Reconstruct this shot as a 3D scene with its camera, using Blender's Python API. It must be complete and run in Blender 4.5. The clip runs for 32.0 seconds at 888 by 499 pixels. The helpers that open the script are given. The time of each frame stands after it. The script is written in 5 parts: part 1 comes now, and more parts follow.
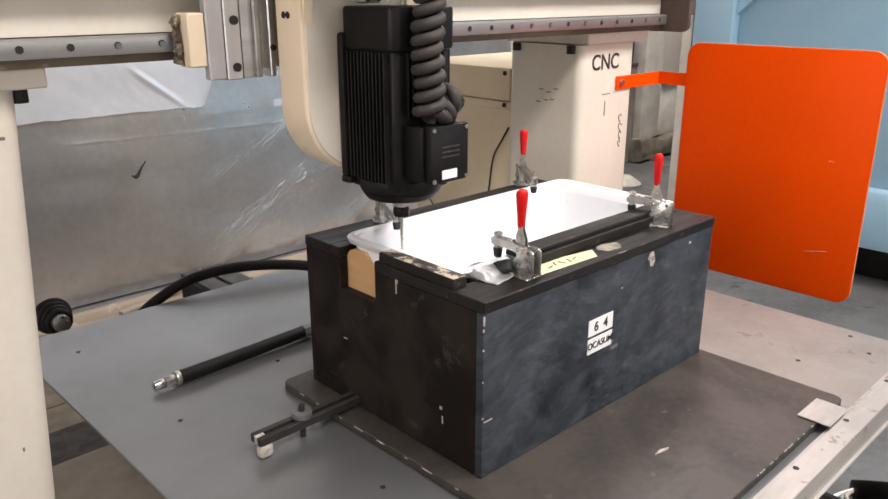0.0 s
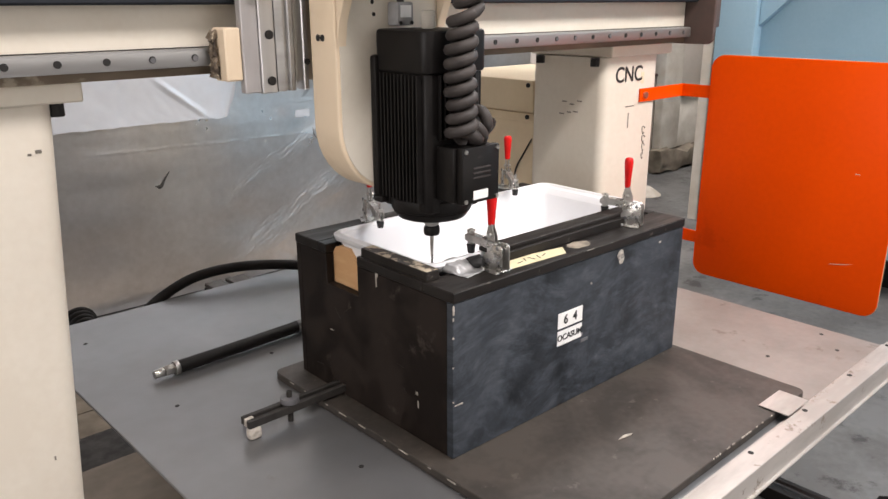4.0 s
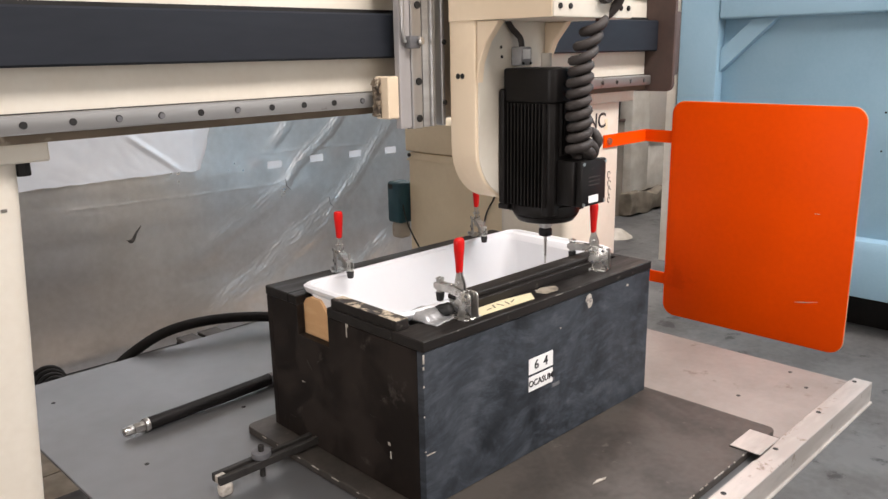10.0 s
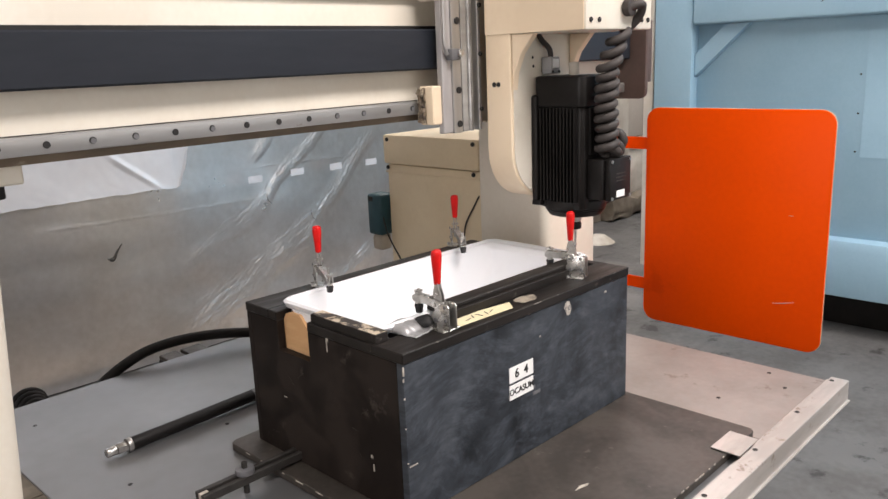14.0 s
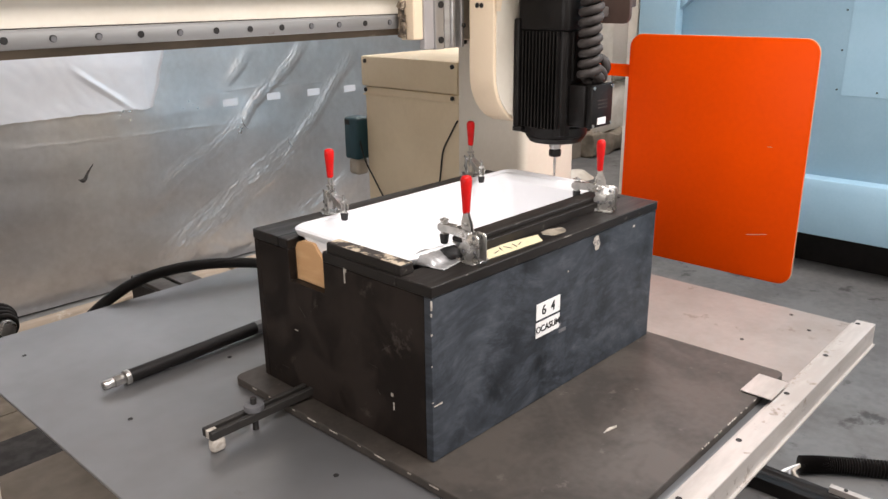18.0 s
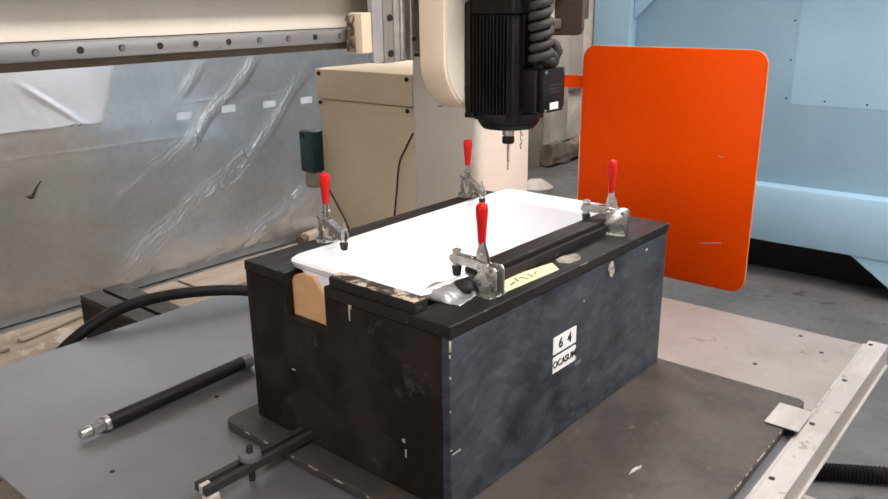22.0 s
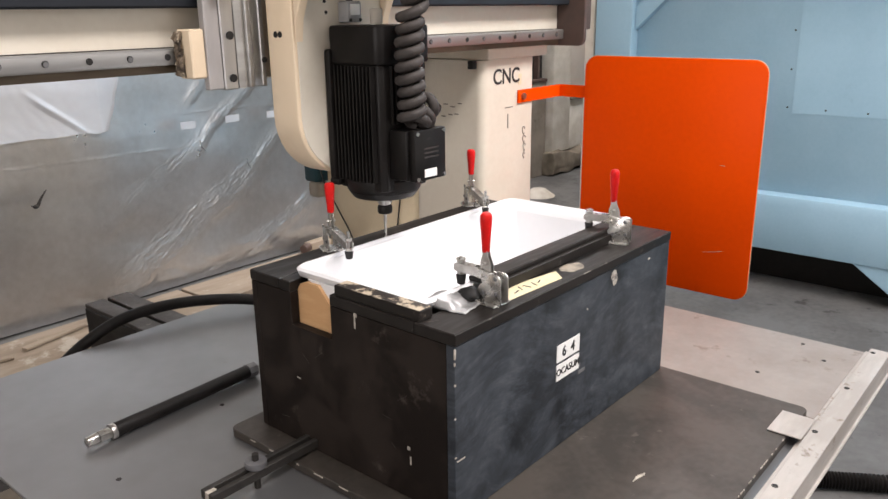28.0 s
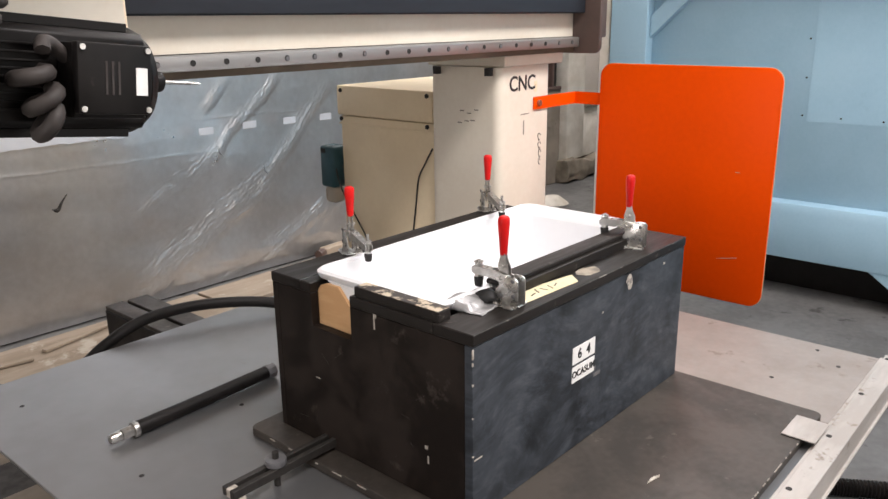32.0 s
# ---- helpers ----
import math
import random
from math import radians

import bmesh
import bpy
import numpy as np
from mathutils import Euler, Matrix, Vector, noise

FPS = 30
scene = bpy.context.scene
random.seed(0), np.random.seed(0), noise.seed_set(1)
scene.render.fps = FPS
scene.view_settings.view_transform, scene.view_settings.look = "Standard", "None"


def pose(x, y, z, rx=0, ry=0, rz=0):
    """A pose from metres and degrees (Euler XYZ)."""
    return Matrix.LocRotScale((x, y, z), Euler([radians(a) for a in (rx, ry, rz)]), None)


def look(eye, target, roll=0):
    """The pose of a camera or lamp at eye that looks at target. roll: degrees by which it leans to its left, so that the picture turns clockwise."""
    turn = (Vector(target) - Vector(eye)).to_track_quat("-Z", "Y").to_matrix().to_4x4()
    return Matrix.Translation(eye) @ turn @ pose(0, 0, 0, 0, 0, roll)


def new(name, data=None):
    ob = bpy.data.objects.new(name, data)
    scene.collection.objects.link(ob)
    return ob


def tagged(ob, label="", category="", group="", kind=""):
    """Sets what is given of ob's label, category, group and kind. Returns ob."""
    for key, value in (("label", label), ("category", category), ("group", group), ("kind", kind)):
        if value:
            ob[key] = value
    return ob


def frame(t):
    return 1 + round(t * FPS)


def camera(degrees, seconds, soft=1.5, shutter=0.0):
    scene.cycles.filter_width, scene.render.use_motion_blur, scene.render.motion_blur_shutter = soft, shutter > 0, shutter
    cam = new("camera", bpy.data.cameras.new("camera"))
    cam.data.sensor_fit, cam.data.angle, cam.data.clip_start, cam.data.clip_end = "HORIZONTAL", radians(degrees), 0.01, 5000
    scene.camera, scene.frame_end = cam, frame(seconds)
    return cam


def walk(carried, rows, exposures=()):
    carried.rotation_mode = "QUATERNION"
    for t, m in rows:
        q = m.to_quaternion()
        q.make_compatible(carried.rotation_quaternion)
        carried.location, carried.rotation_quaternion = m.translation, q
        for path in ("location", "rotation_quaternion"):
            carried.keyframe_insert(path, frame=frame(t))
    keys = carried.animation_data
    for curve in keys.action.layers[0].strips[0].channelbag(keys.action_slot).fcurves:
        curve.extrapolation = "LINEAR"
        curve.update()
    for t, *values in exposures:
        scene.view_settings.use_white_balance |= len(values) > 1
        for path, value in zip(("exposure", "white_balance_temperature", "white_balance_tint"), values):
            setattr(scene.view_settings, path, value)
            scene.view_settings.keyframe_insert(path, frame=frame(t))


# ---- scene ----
cam = camera(58.97, 32.0, shutter=0.0)
# seconds, place of the eye, yaw, pitch, roll
PATH = [
    (0.0, -0.9232, -1.0010, 0.8647, -44.148, -18.292, -0.006),
    (0.5, -0.9295, -1.0048, 0.8675, -44.191, -18.226, -0.199),
    (1.0, -0.9339, -1.0073, 0.8678, -43.922, -18.289, -0.290),
    (1.5, -0.9326, -0.9993, 0.8678, -43.991, -18.247, -0.308),
    (2.0, -0.9323, -0.9983, 0.8695, -43.424, -17.898, -0.337),
    (2.5, -0.9374, -0.9899, 0.8699, -43.718, -17.957, -0.162),
    (3.0, -0.9402, -0.9907, 0.8722, -42.919, -17.800, -0.374),
    (3.5, -0.9397, -0.9935, 0.8721, -43.048, -17.705, -0.260),
    (4.0, -0.9422, -0.9889, 0.8718, -42.915, -17.579, -0.136),
    (4.2, -0.9427, -0.9925, 0.8677, -43.023, -17.184, -0.119),
    (4.4, -0.9429, -0.9912, 0.8690, -43.294, -12.137, 0.471),
    (4.5, -0.9429, -0.9912, 0.8690, -43.294, -12.137, 0.471),
    (6.5, -0.9394, -0.9949, 0.8720, -43.879, -14.308, -0.214),
    (7.0, -0.9420, -0.9995, 0.8725, -43.915, -14.551, -0.160),
    (7.5, -0.9414, -0.9958, 0.8696, -44.205, -14.643, -0.063),
    (8.0, -0.9380, -0.9949, 0.8717, -44.121, -14.565, -0.399),
    (8.5, -0.9322, -1.0011, 0.8721, -44.426, -14.621, -0.731),
    (9.0, -0.9327, -1.0060, 0.8782, -44.663, -14.434, -0.813),
    (9.5, -0.9337, -1.0091, 0.8799, -44.761, -14.230, -1.219),
    (10.0, -0.9388, -1.0135, 0.8808, -44.662, -14.223, -1.063),
    (10.5, -0.9484, -1.0269, 0.8816, -44.528, -14.194, -1.026),
    (11.0, -0.9507, -1.0268, 0.8818, -44.489, -14.140, -1.152),
    (11.5, -0.9476, -1.0268, 0.8826, -44.503, -14.289, -1.271),
    (12.0, -0.9477, -1.0272, 0.8838, -44.474, -14.022, -1.342),
    (12.5, -0.9474, -1.0313, 0.8900, -44.791, -13.707, -1.615),
    (13.0, -0.9434, -1.0322, 0.8892, -45.294, -13.525, -1.794),
    (13.5, -0.9385, -1.0350, 0.8894, -45.549, -13.582, -2.131),
    (15.5, -0.9294, -1.0356, 0.8899, -46.053, -13.552, -2.395),
    (16.0, -0.9281, -1.0297, 0.8883, -46.355, -13.722, -2.221),
    (16.5, -0.9208, -1.0277, 0.8791, -46.450, -14.705, -2.123),
    (17.0, -0.9198, -1.0289, 0.8693, -46.588, -15.980, -1.821),
    (17.5, -0.9205, -1.0345, 0.8552, -46.758, -17.139, -1.197),
    (18.0, -0.9217, -1.0372, 0.8433, -47.194, -18.207, -0.652),
    (18.5, -0.9095, -1.0208, 0.8407, -47.118, -18.670, -0.577),
    (19.0, -0.9044, -1.0212, 0.8450, -47.711, -18.537, -0.702),
    (19.5, -0.9031, -1.0277, 0.8466, -47.993, -18.234, -0.984),
    (20.0, -0.9045, -1.0316, 0.8475, -48.261, -18.037, -1.053),
    (20.5, -0.8991, -1.0401, 0.8514, -48.850, -17.877, -1.143),
    (21.0, -0.8978, -1.0410, 0.8493, -49.888, -17.695, -1.029),
    (21.5, -0.8965, -1.0378, 0.8487, -49.976, -17.613, -0.768),
    (22.0, -0.8933, -1.0387, 0.8502, -50.025, -17.568, -0.718),
    (22.5, -0.8922, -1.0360, 0.8502, -50.202, -17.615, -0.754),
    (23.0, -0.8958, -1.0394, 0.8515, -50.255, -17.543, -0.773),
    (23.5, -0.9009, -1.0392, 0.8514, -49.879, -17.352, -0.890),
    (24.0, -0.8996, -1.0364, 0.8513, -49.776, -17.317, -0.937),
    (24.5, -0.9015, -1.0369, 0.8514, -49.909, -17.278, -0.675),
    (25.0, -0.9075, -1.0441, 0.8530, -49.881, -17.035, -0.658),
    (25.5, -0.9097, -1.0472, 0.8527, -49.899, -17.108, -0.657),
    (27.5, -0.9099, -1.0451, 0.8540, -49.835, -16.776, -0.674),
    (28.0, -0.9060, -1.0433, 0.8542, -49.893, -16.923, -0.814),
    (28.5, -0.9046, -1.0431, 0.8525, -49.897, -17.184, -0.907),
    (29.0, -0.9082, -1.0458, 0.8563, -49.802, -16.893, -0.884),
    (29.5, -0.9059, -1.0448, 0.8558, -49.855, -16.741, -0.989),
    (30.0, -0.9111, -1.0527, 0.8595, -50.052, -16.750, -1.006),
    (30.5, -0.9162, -1.0523, 0.8584, -49.894, -16.522, -1.031),
    (31.0, -0.9172, -1.0490, 0.8553, -49.577, -16.647, -1.060),
    (31.5, -0.9278, -1.0554, 0.8561, -48.960, -16.485, -0.868),
    (32.0, -0.9341, -1.0527, 0.8535, -48.959, -16.368, -0.728),
]
walk(cam, [(t, look((x, y, z), (x - math.sin(radians(a)) * math.cos(radians(b)), y + math.cos(radians(a)) * math.cos(radians(b)), z + math.sin(radians(b))), c)) for t, x, y, z, a, b, c in PATH],
     exposures=[(0, -0.07), (3, -0.06), (4.5, -0.07), (8, -0.07), (11, -0.08), (13, -0.08), (16, -0.09), (17.5, 0.0), (19, 0.04), (20.5, -0.03), (23, -0.10), (28, -0.13), (32, -0.12)])

# ---------------------------------------------------------------- light
world = bpy.data.worlds.new("world")
scene.world = world
world.use_nodes = True
wn = world.node_tree.nodes
sky = wn.new("ShaderNodeTexSky")
sky.sky_type, sky.sun_disc = "NISHITA", False
sky.sun_elevation, sky.sun_rotation = radians(48), radians(200)
wn["Background"].inputs[1].default_value = 0.10
world.node_tree.links.new(sky.outputs[0], wn["Background"].inputs[0])
sun = new("sun", bpy.data.lights.new("sun", "SUN"))
sun.data.energy, sun.data.angle, sun.data.color = 0.8, radians(12), (1.0, 0.95, 0.88)
sun.matrix_world = look((0, 0, 0), (0.25, 0.62, -0.75))

FLOOR = -0.68
CEIL = 3.6


def fill_lamp(name, eye, target, w, h, power, color=(1.0, 0.925, 0.905)):
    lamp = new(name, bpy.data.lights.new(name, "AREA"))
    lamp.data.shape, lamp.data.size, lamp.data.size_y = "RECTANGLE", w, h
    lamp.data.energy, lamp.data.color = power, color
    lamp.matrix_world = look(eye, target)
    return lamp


# added area lamps in openings put in the unseen roof and walls, as fill light
fill_lamp("roof_fill", (1.3, -2.0, CEIL + 0.02), (1.3, -2.0, 0), 4.6, 0.95, 360)
fill_lamp("roof_fill", (4.3, 1.6, CEIL + 0.02), (4.3, 1.6, 0), 3.8, 0.95, 230)
# fill lamp added on the unseen west side for faces towards -x
fill_lamp("west_fill", (-4.03, -0.9, 1.25), (0, -0.9, 1.0), 2.6, 1.5, 78)
# fill lamp added behind the camera for faces towards -y
fill_lamp("south_fill", (2.0, -4.95, 0.9), (2.0, 0, 0.6), 3.3, 2.9, 50)

# ---------------------------------------------------------------- materials


def mat(name, c1, c2=None, rough=0.5, metal=0.0, scale=6.0, fine=60.0, bump=0.05, spots=None, spot_scale=9.0, spot_size=0.62,
        rough2=None, stretch=(1, 1, 1), distort=0.0, coat=0.0, spec=0.5, edge=0.12):
    """A paint, metal or plastic: two tones mixed by broad noise, fine grain, optional stains, and relief."""
    m = bpy.data.materials.new(name)
    m.use_nodes = True
    n, l = m.node_tree.nodes, m.node_tree.links
    b = n["Principled BSDF"]
    co = n.new("ShaderNodeTexCoord")
    mp = n.new("ShaderNodeMapping")
    mp.inputs["Scale"].default_value = stretch
    l.new(co.outputs["Object"], mp.inputs[0])
    big = n.new("ShaderNodeTexNoise")
    big.inputs["Scale"].default_value, big.inputs["Detail"].default_value, big.inputs["Distortion"].default_value = scale, 6, distort
    small = n.new("ShaderNodeTexNoise")
    small.inputs["Scale"].default_value, small.inputs["Detail"].default_value = fine, 4
    for t in (big, small):
        l.new(mp.outputs[0], t.inputs["Vector"])
    ramp = n.new("ShaderNodeMapRange")
    ramp.inputs[1].default_value, ramp.inputs[2].default_value = 0.5 - edge, 0.5 + edge
    add = n.new("ShaderNodeMath")
    add.operation = "MULTIPLY_ADD"
    add.inputs[1].default_value, add.inputs[2].default_value = 0.25, -0.125
    l.new(small.outputs["Fac"], add.inputs[0])
    tot = n.new("ShaderNodeMath")
    l.new(big.outputs["Fac"], tot.inputs[0])
    l.new(add.outputs[0], tot.inputs[1])
    l.new(tot.outputs[0], ramp.inputs[0])
    mix = n.new("ShaderNodeMix")
    mix.data_type = "RGBA"
    mix.inputs[6].default_value, mix.inputs[7].default_value = (*c1, 1), (*(c2 or [v * 0.8 for v in c1]), 1)
    l.new(ramp.outputs[0], mix.inputs[0])
    out = mix.outputs[2]
    if spots:
        sp = n.new("ShaderNodeTexNoise")
        sp.inputs["Scale"].default_value, sp.inputs["Detail"].default_value, sp.inputs["Roughness"].default_value = spot_scale, 8, 0.65
        l.new(co.outputs["Object"], sp.inputs["Vector"])
        cut = n.new("ShaderNodeMapRange")
        cut.inputs[1].default_value, cut.inputs[2].default_value = spot_size, spot_size + 0.06
        l.new(sp.outputs["Fac"], cut.inputs[0])
        m2 = n.new("ShaderNodeMix")
        m2.data_type = "RGBA"
        m2.inputs[7].default_value = (*spots, 1)
        l.new(cut.outputs[0], m2.inputs[0])
        l.new(out, m2.inputs[6])
        out = m2.outputs[2]
    l.new(out, b.inputs["Base Color"])
    rr = n.new("ShaderNodeMapRange")
    rr.inputs[3].default_value, rr.inputs[4].default_value = rough, rough2 if rough2 is not None else min(1, rough + 0.12)
    l.new(ramp.outputs[0], rr.inputs[0])
    l.new(rr.outputs[0], b.inputs["Roughness"])
    b.inputs["Metallic"].default_value = metal
    b.inputs["Coat Weight"].default_value = coat
    b.inputs["Specular IOR Level"].default_value = spec
    if bump:
        bp = n.new("ShaderNodeBump")
        bp.inputs["Strength"].default_value, bp.inputs["Distance"].default_value = bump, 0.004
        l.new(tot.outputs[0], bp.inputs["Height"])
        l.new(bp.outputs[0], b.inputs["Normal"])
    return m


M_CREAM = mat("cream_machine_paint", (0.715, 0.668, 0.575), (0.655, 0.60, 0.505), 0.42, scale=3, bump=0.05, spots=(0.50, 0.425, 0.32), spot_scale=5, spot_size=0.68)
# tan copy of the cream, with the side faces' warm light in its colour
M_CREAM_ARM = mat("cream_side_tone", (0.80, 0.66, 0.485), (0.75, 0.61, 0.44), 0.45, scale=4, bump=0.05, spots=(0.42, 0.31, 0.20), spot_scale=7, spot_size=0.70)
M_CREAM_CAB = mat("tan_cabinet_paint", (0.76, 0.645, 0.455), (0.70, 0.585, 0.405), 0.5, scale=3, bump=0.04, spots=(0.45, 0.35, 0.22), spot_scale=6, spot_size=0.70)
M_STEEL = mat("ground_steel", (0.55, 0.55, 0.55), (0.42, 0.41, 0.40), 0.32, 0.9, scale=10, bump=0.05, stretch=(1, 1, 0.1), spots=(0.25, 0.21, 0.17), spot_size=0.66)
M_RAIL = mat("rail_steel", (0.44, 0.44, 0.435), (0.30, 0.29, 0.275), 0.38, 0.75, scale=8, bump=0.04, stretch=(0.12, 1, 1), spots=(0.17, 0.13, 0.10), spot_size=0.62)
M_DARKHOLE = mat("dark_socket", (0.012, 0.011, 0.01), rough=0.7, bump=0)
M_STRIP = mat("dark_slate_cover", (0.0175, 0.0210, 0.0285), (0.0125, 0.0152, 0.0212), 0.46, scale=5, bump=0.03, spec=0.26, stretch=(0.2, 1, 1))
M_BROWN = mat("brown_primer", (0.09, 0.055, 0.045), (0.07, 0.045, 0.038), 0.45, scale=8, bump=0.05)
M_SHEET = mat("grey_table_sheet", (0.206, 0.210, 0.216), (0.160, 0.159, 0.159), 0.27, 0.55, scale=2.4, bump=0.03, fine=24, edge=0.3, distort=0.8, rough2=0.40, spots=(0.150, 0.135, 0.124), spot_scale=7, spot_size=0.66)
M_PINK = mat("primer_pink_plate", (0.300, 0.272, 0.250), (0.235, 0.210, 0.190), 0.46, 0.2, scale=5, bump=0.06, edge=0.2, spots=(0.17, 0.14, 0.12), spot_scale=9, spot_size=0.62)
M_MAT = mat("brown_black_phenolic", (0.056, 0.047, 0.039), (0.032, 0.0268, 0.0222), 0.5, scale=5, bump=0.06, distort=1.0, spots=(0.088, 0.076, 0.064), spot_scale=26, spot_size=0.63)
M_EDGE = mat("dark_board_edge", (0.026, 0.023, 0.02), (0.016, 0.014, 0.012), 0.6, scale=20, bump=0.1, spots=(0.3, 0.26, 0.2), spot_scale=22, spot_size=0.72)
M_ALU = mat("worn_aluminium", (0.49, 0.455, 0.42), (0.36, 0.333, 0.305), 0.42, 0.4, scale=9, bump=0.08, stretch=(0.25, 1, 1), spots=(0.23, 0.19, 0.15), spot_scale=16, spot_size=0.60)
M_BOX = mat("black_brown_board_paint", (0.0112, 0.0082, 0.0068), (0.0235, 0.0178, 0.0148), 0.42, scale=6, bump=0.14, distort=1.2, spec=0.13, edge=0.08, rough2=0.60, spots=(0.050, 0.040, 0.034), spot_scale=11, spot_size=0.63)
M_BOXTOP = mat("black_board_top", (0.0085, 0.0070, 0.0062), (0.0165, 0.0138, 0.0122), 0.32, scale=9, bump=0.12, spec=0.24, rough2=0.58, stretch=(0.35, 2.2, 1), spots=(0.085, 0.074, 0.065), spot_scale=24, spot_size=0.645)
M_WORNSTRIP = mat("worn_strip_top", (0.024, 0.019, 0.016), (0.040, 0.032, 0.026), 0.55, scale=20, bump=0.08, spots=(0.50, 0.42, 0.31), spot_scale=24, spot_size=0.50)
M_RUSTLIP = mat("brown_stained_lip", (0.19, 0.140, 0.092), (0.105, 0.078, 0.052), 0.55, scale=7, bump=0.06, stretch=(0.3, 1, 1), spots=(0.33, 0.28, 0.21), spot_scale=9, spot_size=0.63)


def smeared(name):
    """Blue-black paint wiped on in short overlapping strokes."""
    m = mat(name, (0.0135, 0.0165, 0.0215), (0.0135, 0.0165, 0.0215), 0.40, scale=4, bump=0.0, spec=0.28)
    n, l = m.node_tree.nodes, m.node_tree.links
    b = n["Principled BSDF"]
    co = n.new("ShaderNodeTexCoord")

    def noise_of(vector, scale, detail, rough=0.6, distort=0.0):
        tx = n.new("ShaderNodeTexNoise")
        for key, value in (("Scale", scale), ("Detail", detail), ("Roughness", rough), ("Distortion", distort)):
            tx.inputs[key].default_value = value
        l.new(vector, tx.inputs["Vector"])
        return tx

    def math_of(kind, a, b_, c=None):
        nd = n.new("ShaderNodeMath")
        nd.operation = kind
        for k, v in enumerate((a, b_, c)):
            if v is None:
                continue
            if isinstance(v, (int, float)):
                nd.inputs[k].default_value = v
            else:
                l.new(v, nd.inputs[k])
        return nd.outputs[0]

    def span(value, lo, hi):
        nd = n.new("ShaderNodeMapRange")
        nd.inputs[1].default_value, nd.inputs[2].default_value = lo, hi
        l.new(value, nd.inputs[0])
        return nd.outputs[0]

    bend = noise_of(co.outputs["Object"], 4.5, 1)
    shift = n.new("ShaderNodeVectorMath")
    shift.operation = "MULTIPLY_ADD"
    shift.inputs[1].default_value, shift.inputs[2].default_value = (0.13, 0.0, 0.13), (-0.065, 0.0, -0.065)
    l.new(bend.outputs["Color"], shift.inputs[0])
    bent = n.new("ShaderNodeVectorMath")
    l.new(co.outputs["Object"], bent.inputs[0])
    l.new(shift.outputs[0], bent.inputs[1])
    total = None
    for k, (ang, sc) in enumerate(((-48, (15, 1, 44)), (28, (13, 1, 36)), (68, (17, 1, 50)), (-15, (12, 1, 40)), (100, (15, 1, 46)))):
        mp = n.new("ShaderNodeMapping")
        mp.inputs["Rotation"].default_value = (0, radians(ang), 0)
        mp.inputs["Scale"].default_value, mp.inputs["Location"].default_value = sc, (3.7 * k, 0, 1.9 * k)
        l.new(bent.outputs[0], mp.inputs[0])
        stroke = span(noise_of(mp.outputs[0], 1.0, 6, 0.66).outputs["Fac"], 0.47, 0.76)
        place = n.new("ShaderNodeMapping")
        place.inputs["Location"].default_value = (2.3 * k, 0.7, 5.1 * k)
        l.new(co.outputs["Object"], place.inputs[0])
        patch = span(noise_of(place.outputs[0], 8.0, 3).outputs["Fac"], 0.46, 0.58)
        layer = math_of("MULTIPLY", stroke, patch)
        total = layer if total is None else math_of("MAXIMUM", total, layer)
    broad = span(noise_of(co.outputs["Object"], 5.5, 7, 0.66, 0.9).outputs["Fac"], 0.34, 0.72)
    total = math_of("MULTIPLY_ADD", broad, 0.52, math_of("MULTIPLY", total, 0.62))
    rp = n.new("ShaderNodeValToRGB")
    rp.color_ramp.elements[0].position, rp.color_ramp.elements[0].color = 0.06, (0.0108, 0.0135, 0.0168, 1)
    rp.color_ramp.elements[1].position, rp.color_ramp.elements[1].color = 0.95, (0.082, 0.092, 0.106, 1)
    e = rp.color_ramp.elements.new(0.40)
    e.color = (0.0370, 0.0435, 0.0530, 1)
    l.new(total, rp.inputs[0])
    l.new(rp.outputs[0], b.inputs["Base Color"])
    return m


M_SMEAR = smeared("smeared_black_panel")
M_PLY = mat("raw_birch_plywood", (0.62, 0.38, 0.19), (0.55, 0.32, 0.15), 0.6, scale=5, stretch=(1, 1, 6), bump=0.05)
M_TUB = mat("white_abs_plastic", (0.79, 0.796, 0.81), (0.765, 0.771, 0.785), 0.30, scale=3, bump=0.01)
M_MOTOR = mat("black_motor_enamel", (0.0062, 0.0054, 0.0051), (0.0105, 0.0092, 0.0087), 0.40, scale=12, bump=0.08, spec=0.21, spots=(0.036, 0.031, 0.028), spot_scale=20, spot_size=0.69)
M_RUBBER = mat("dark_grey_rubber", (0.034, 0.029, 0.027), (0.050, 0.043, 0.040), 0.55, scale=30, bump=0.08, spec=0.3, spots=(0.11, 0.10, 0.09), spot_scale=45, spot_size=0.66)
M_HOSE = mat("black_hose_rubber", (0.0075, 0.0068, 0.0065), (0.013, 0.0115, 0.011), 0.5, scale=25, bump=0.08, spec=0.22, spots=(0.09, 0.08, 0.07), spot_scale=40, spot_size=0.71)
M_RED = mat("red_vinyl_grip", (0.62, 0.010, 0.009), (0.52, 0.008, 0.007), 0.28, scale=30, bump=0.02, spec=0.22)
M_ZINC = mat("zinc_plated_steel", (0.58, 0.57, 0.545), (0.40, 0.39, 0.37), 0.25, 0.95, scale=30, bump=0.08, spots=(0.32, 0.29, 0.25), spot_scale=40, spot_size=0.64)
M_BLACKRUB = mat("black_rubber", (0.012, 0.012, 0.012), rough=0.6, scale=40, bump=0.03)
M_ORANGE = mat("orange_gloss_paint", (0.80, 0.071, 0.0002), (0.72, 0.061, 0.0002), 0.36, scale=1.6, bump=0.015, spec=0.06, spots=(0.66, 0.053, 0.0002), spot_scale=3, spot_size=0.60)
M_BLUE = mat("light_blue_machine_paint", (0.335, 0.52, 0.65), (0.295, 0.475, 0.605), 0.38, scale=2, bump=0.03, spots=(0.265, 0.425, 0.545), spot_scale=4, spot_size=0.68)
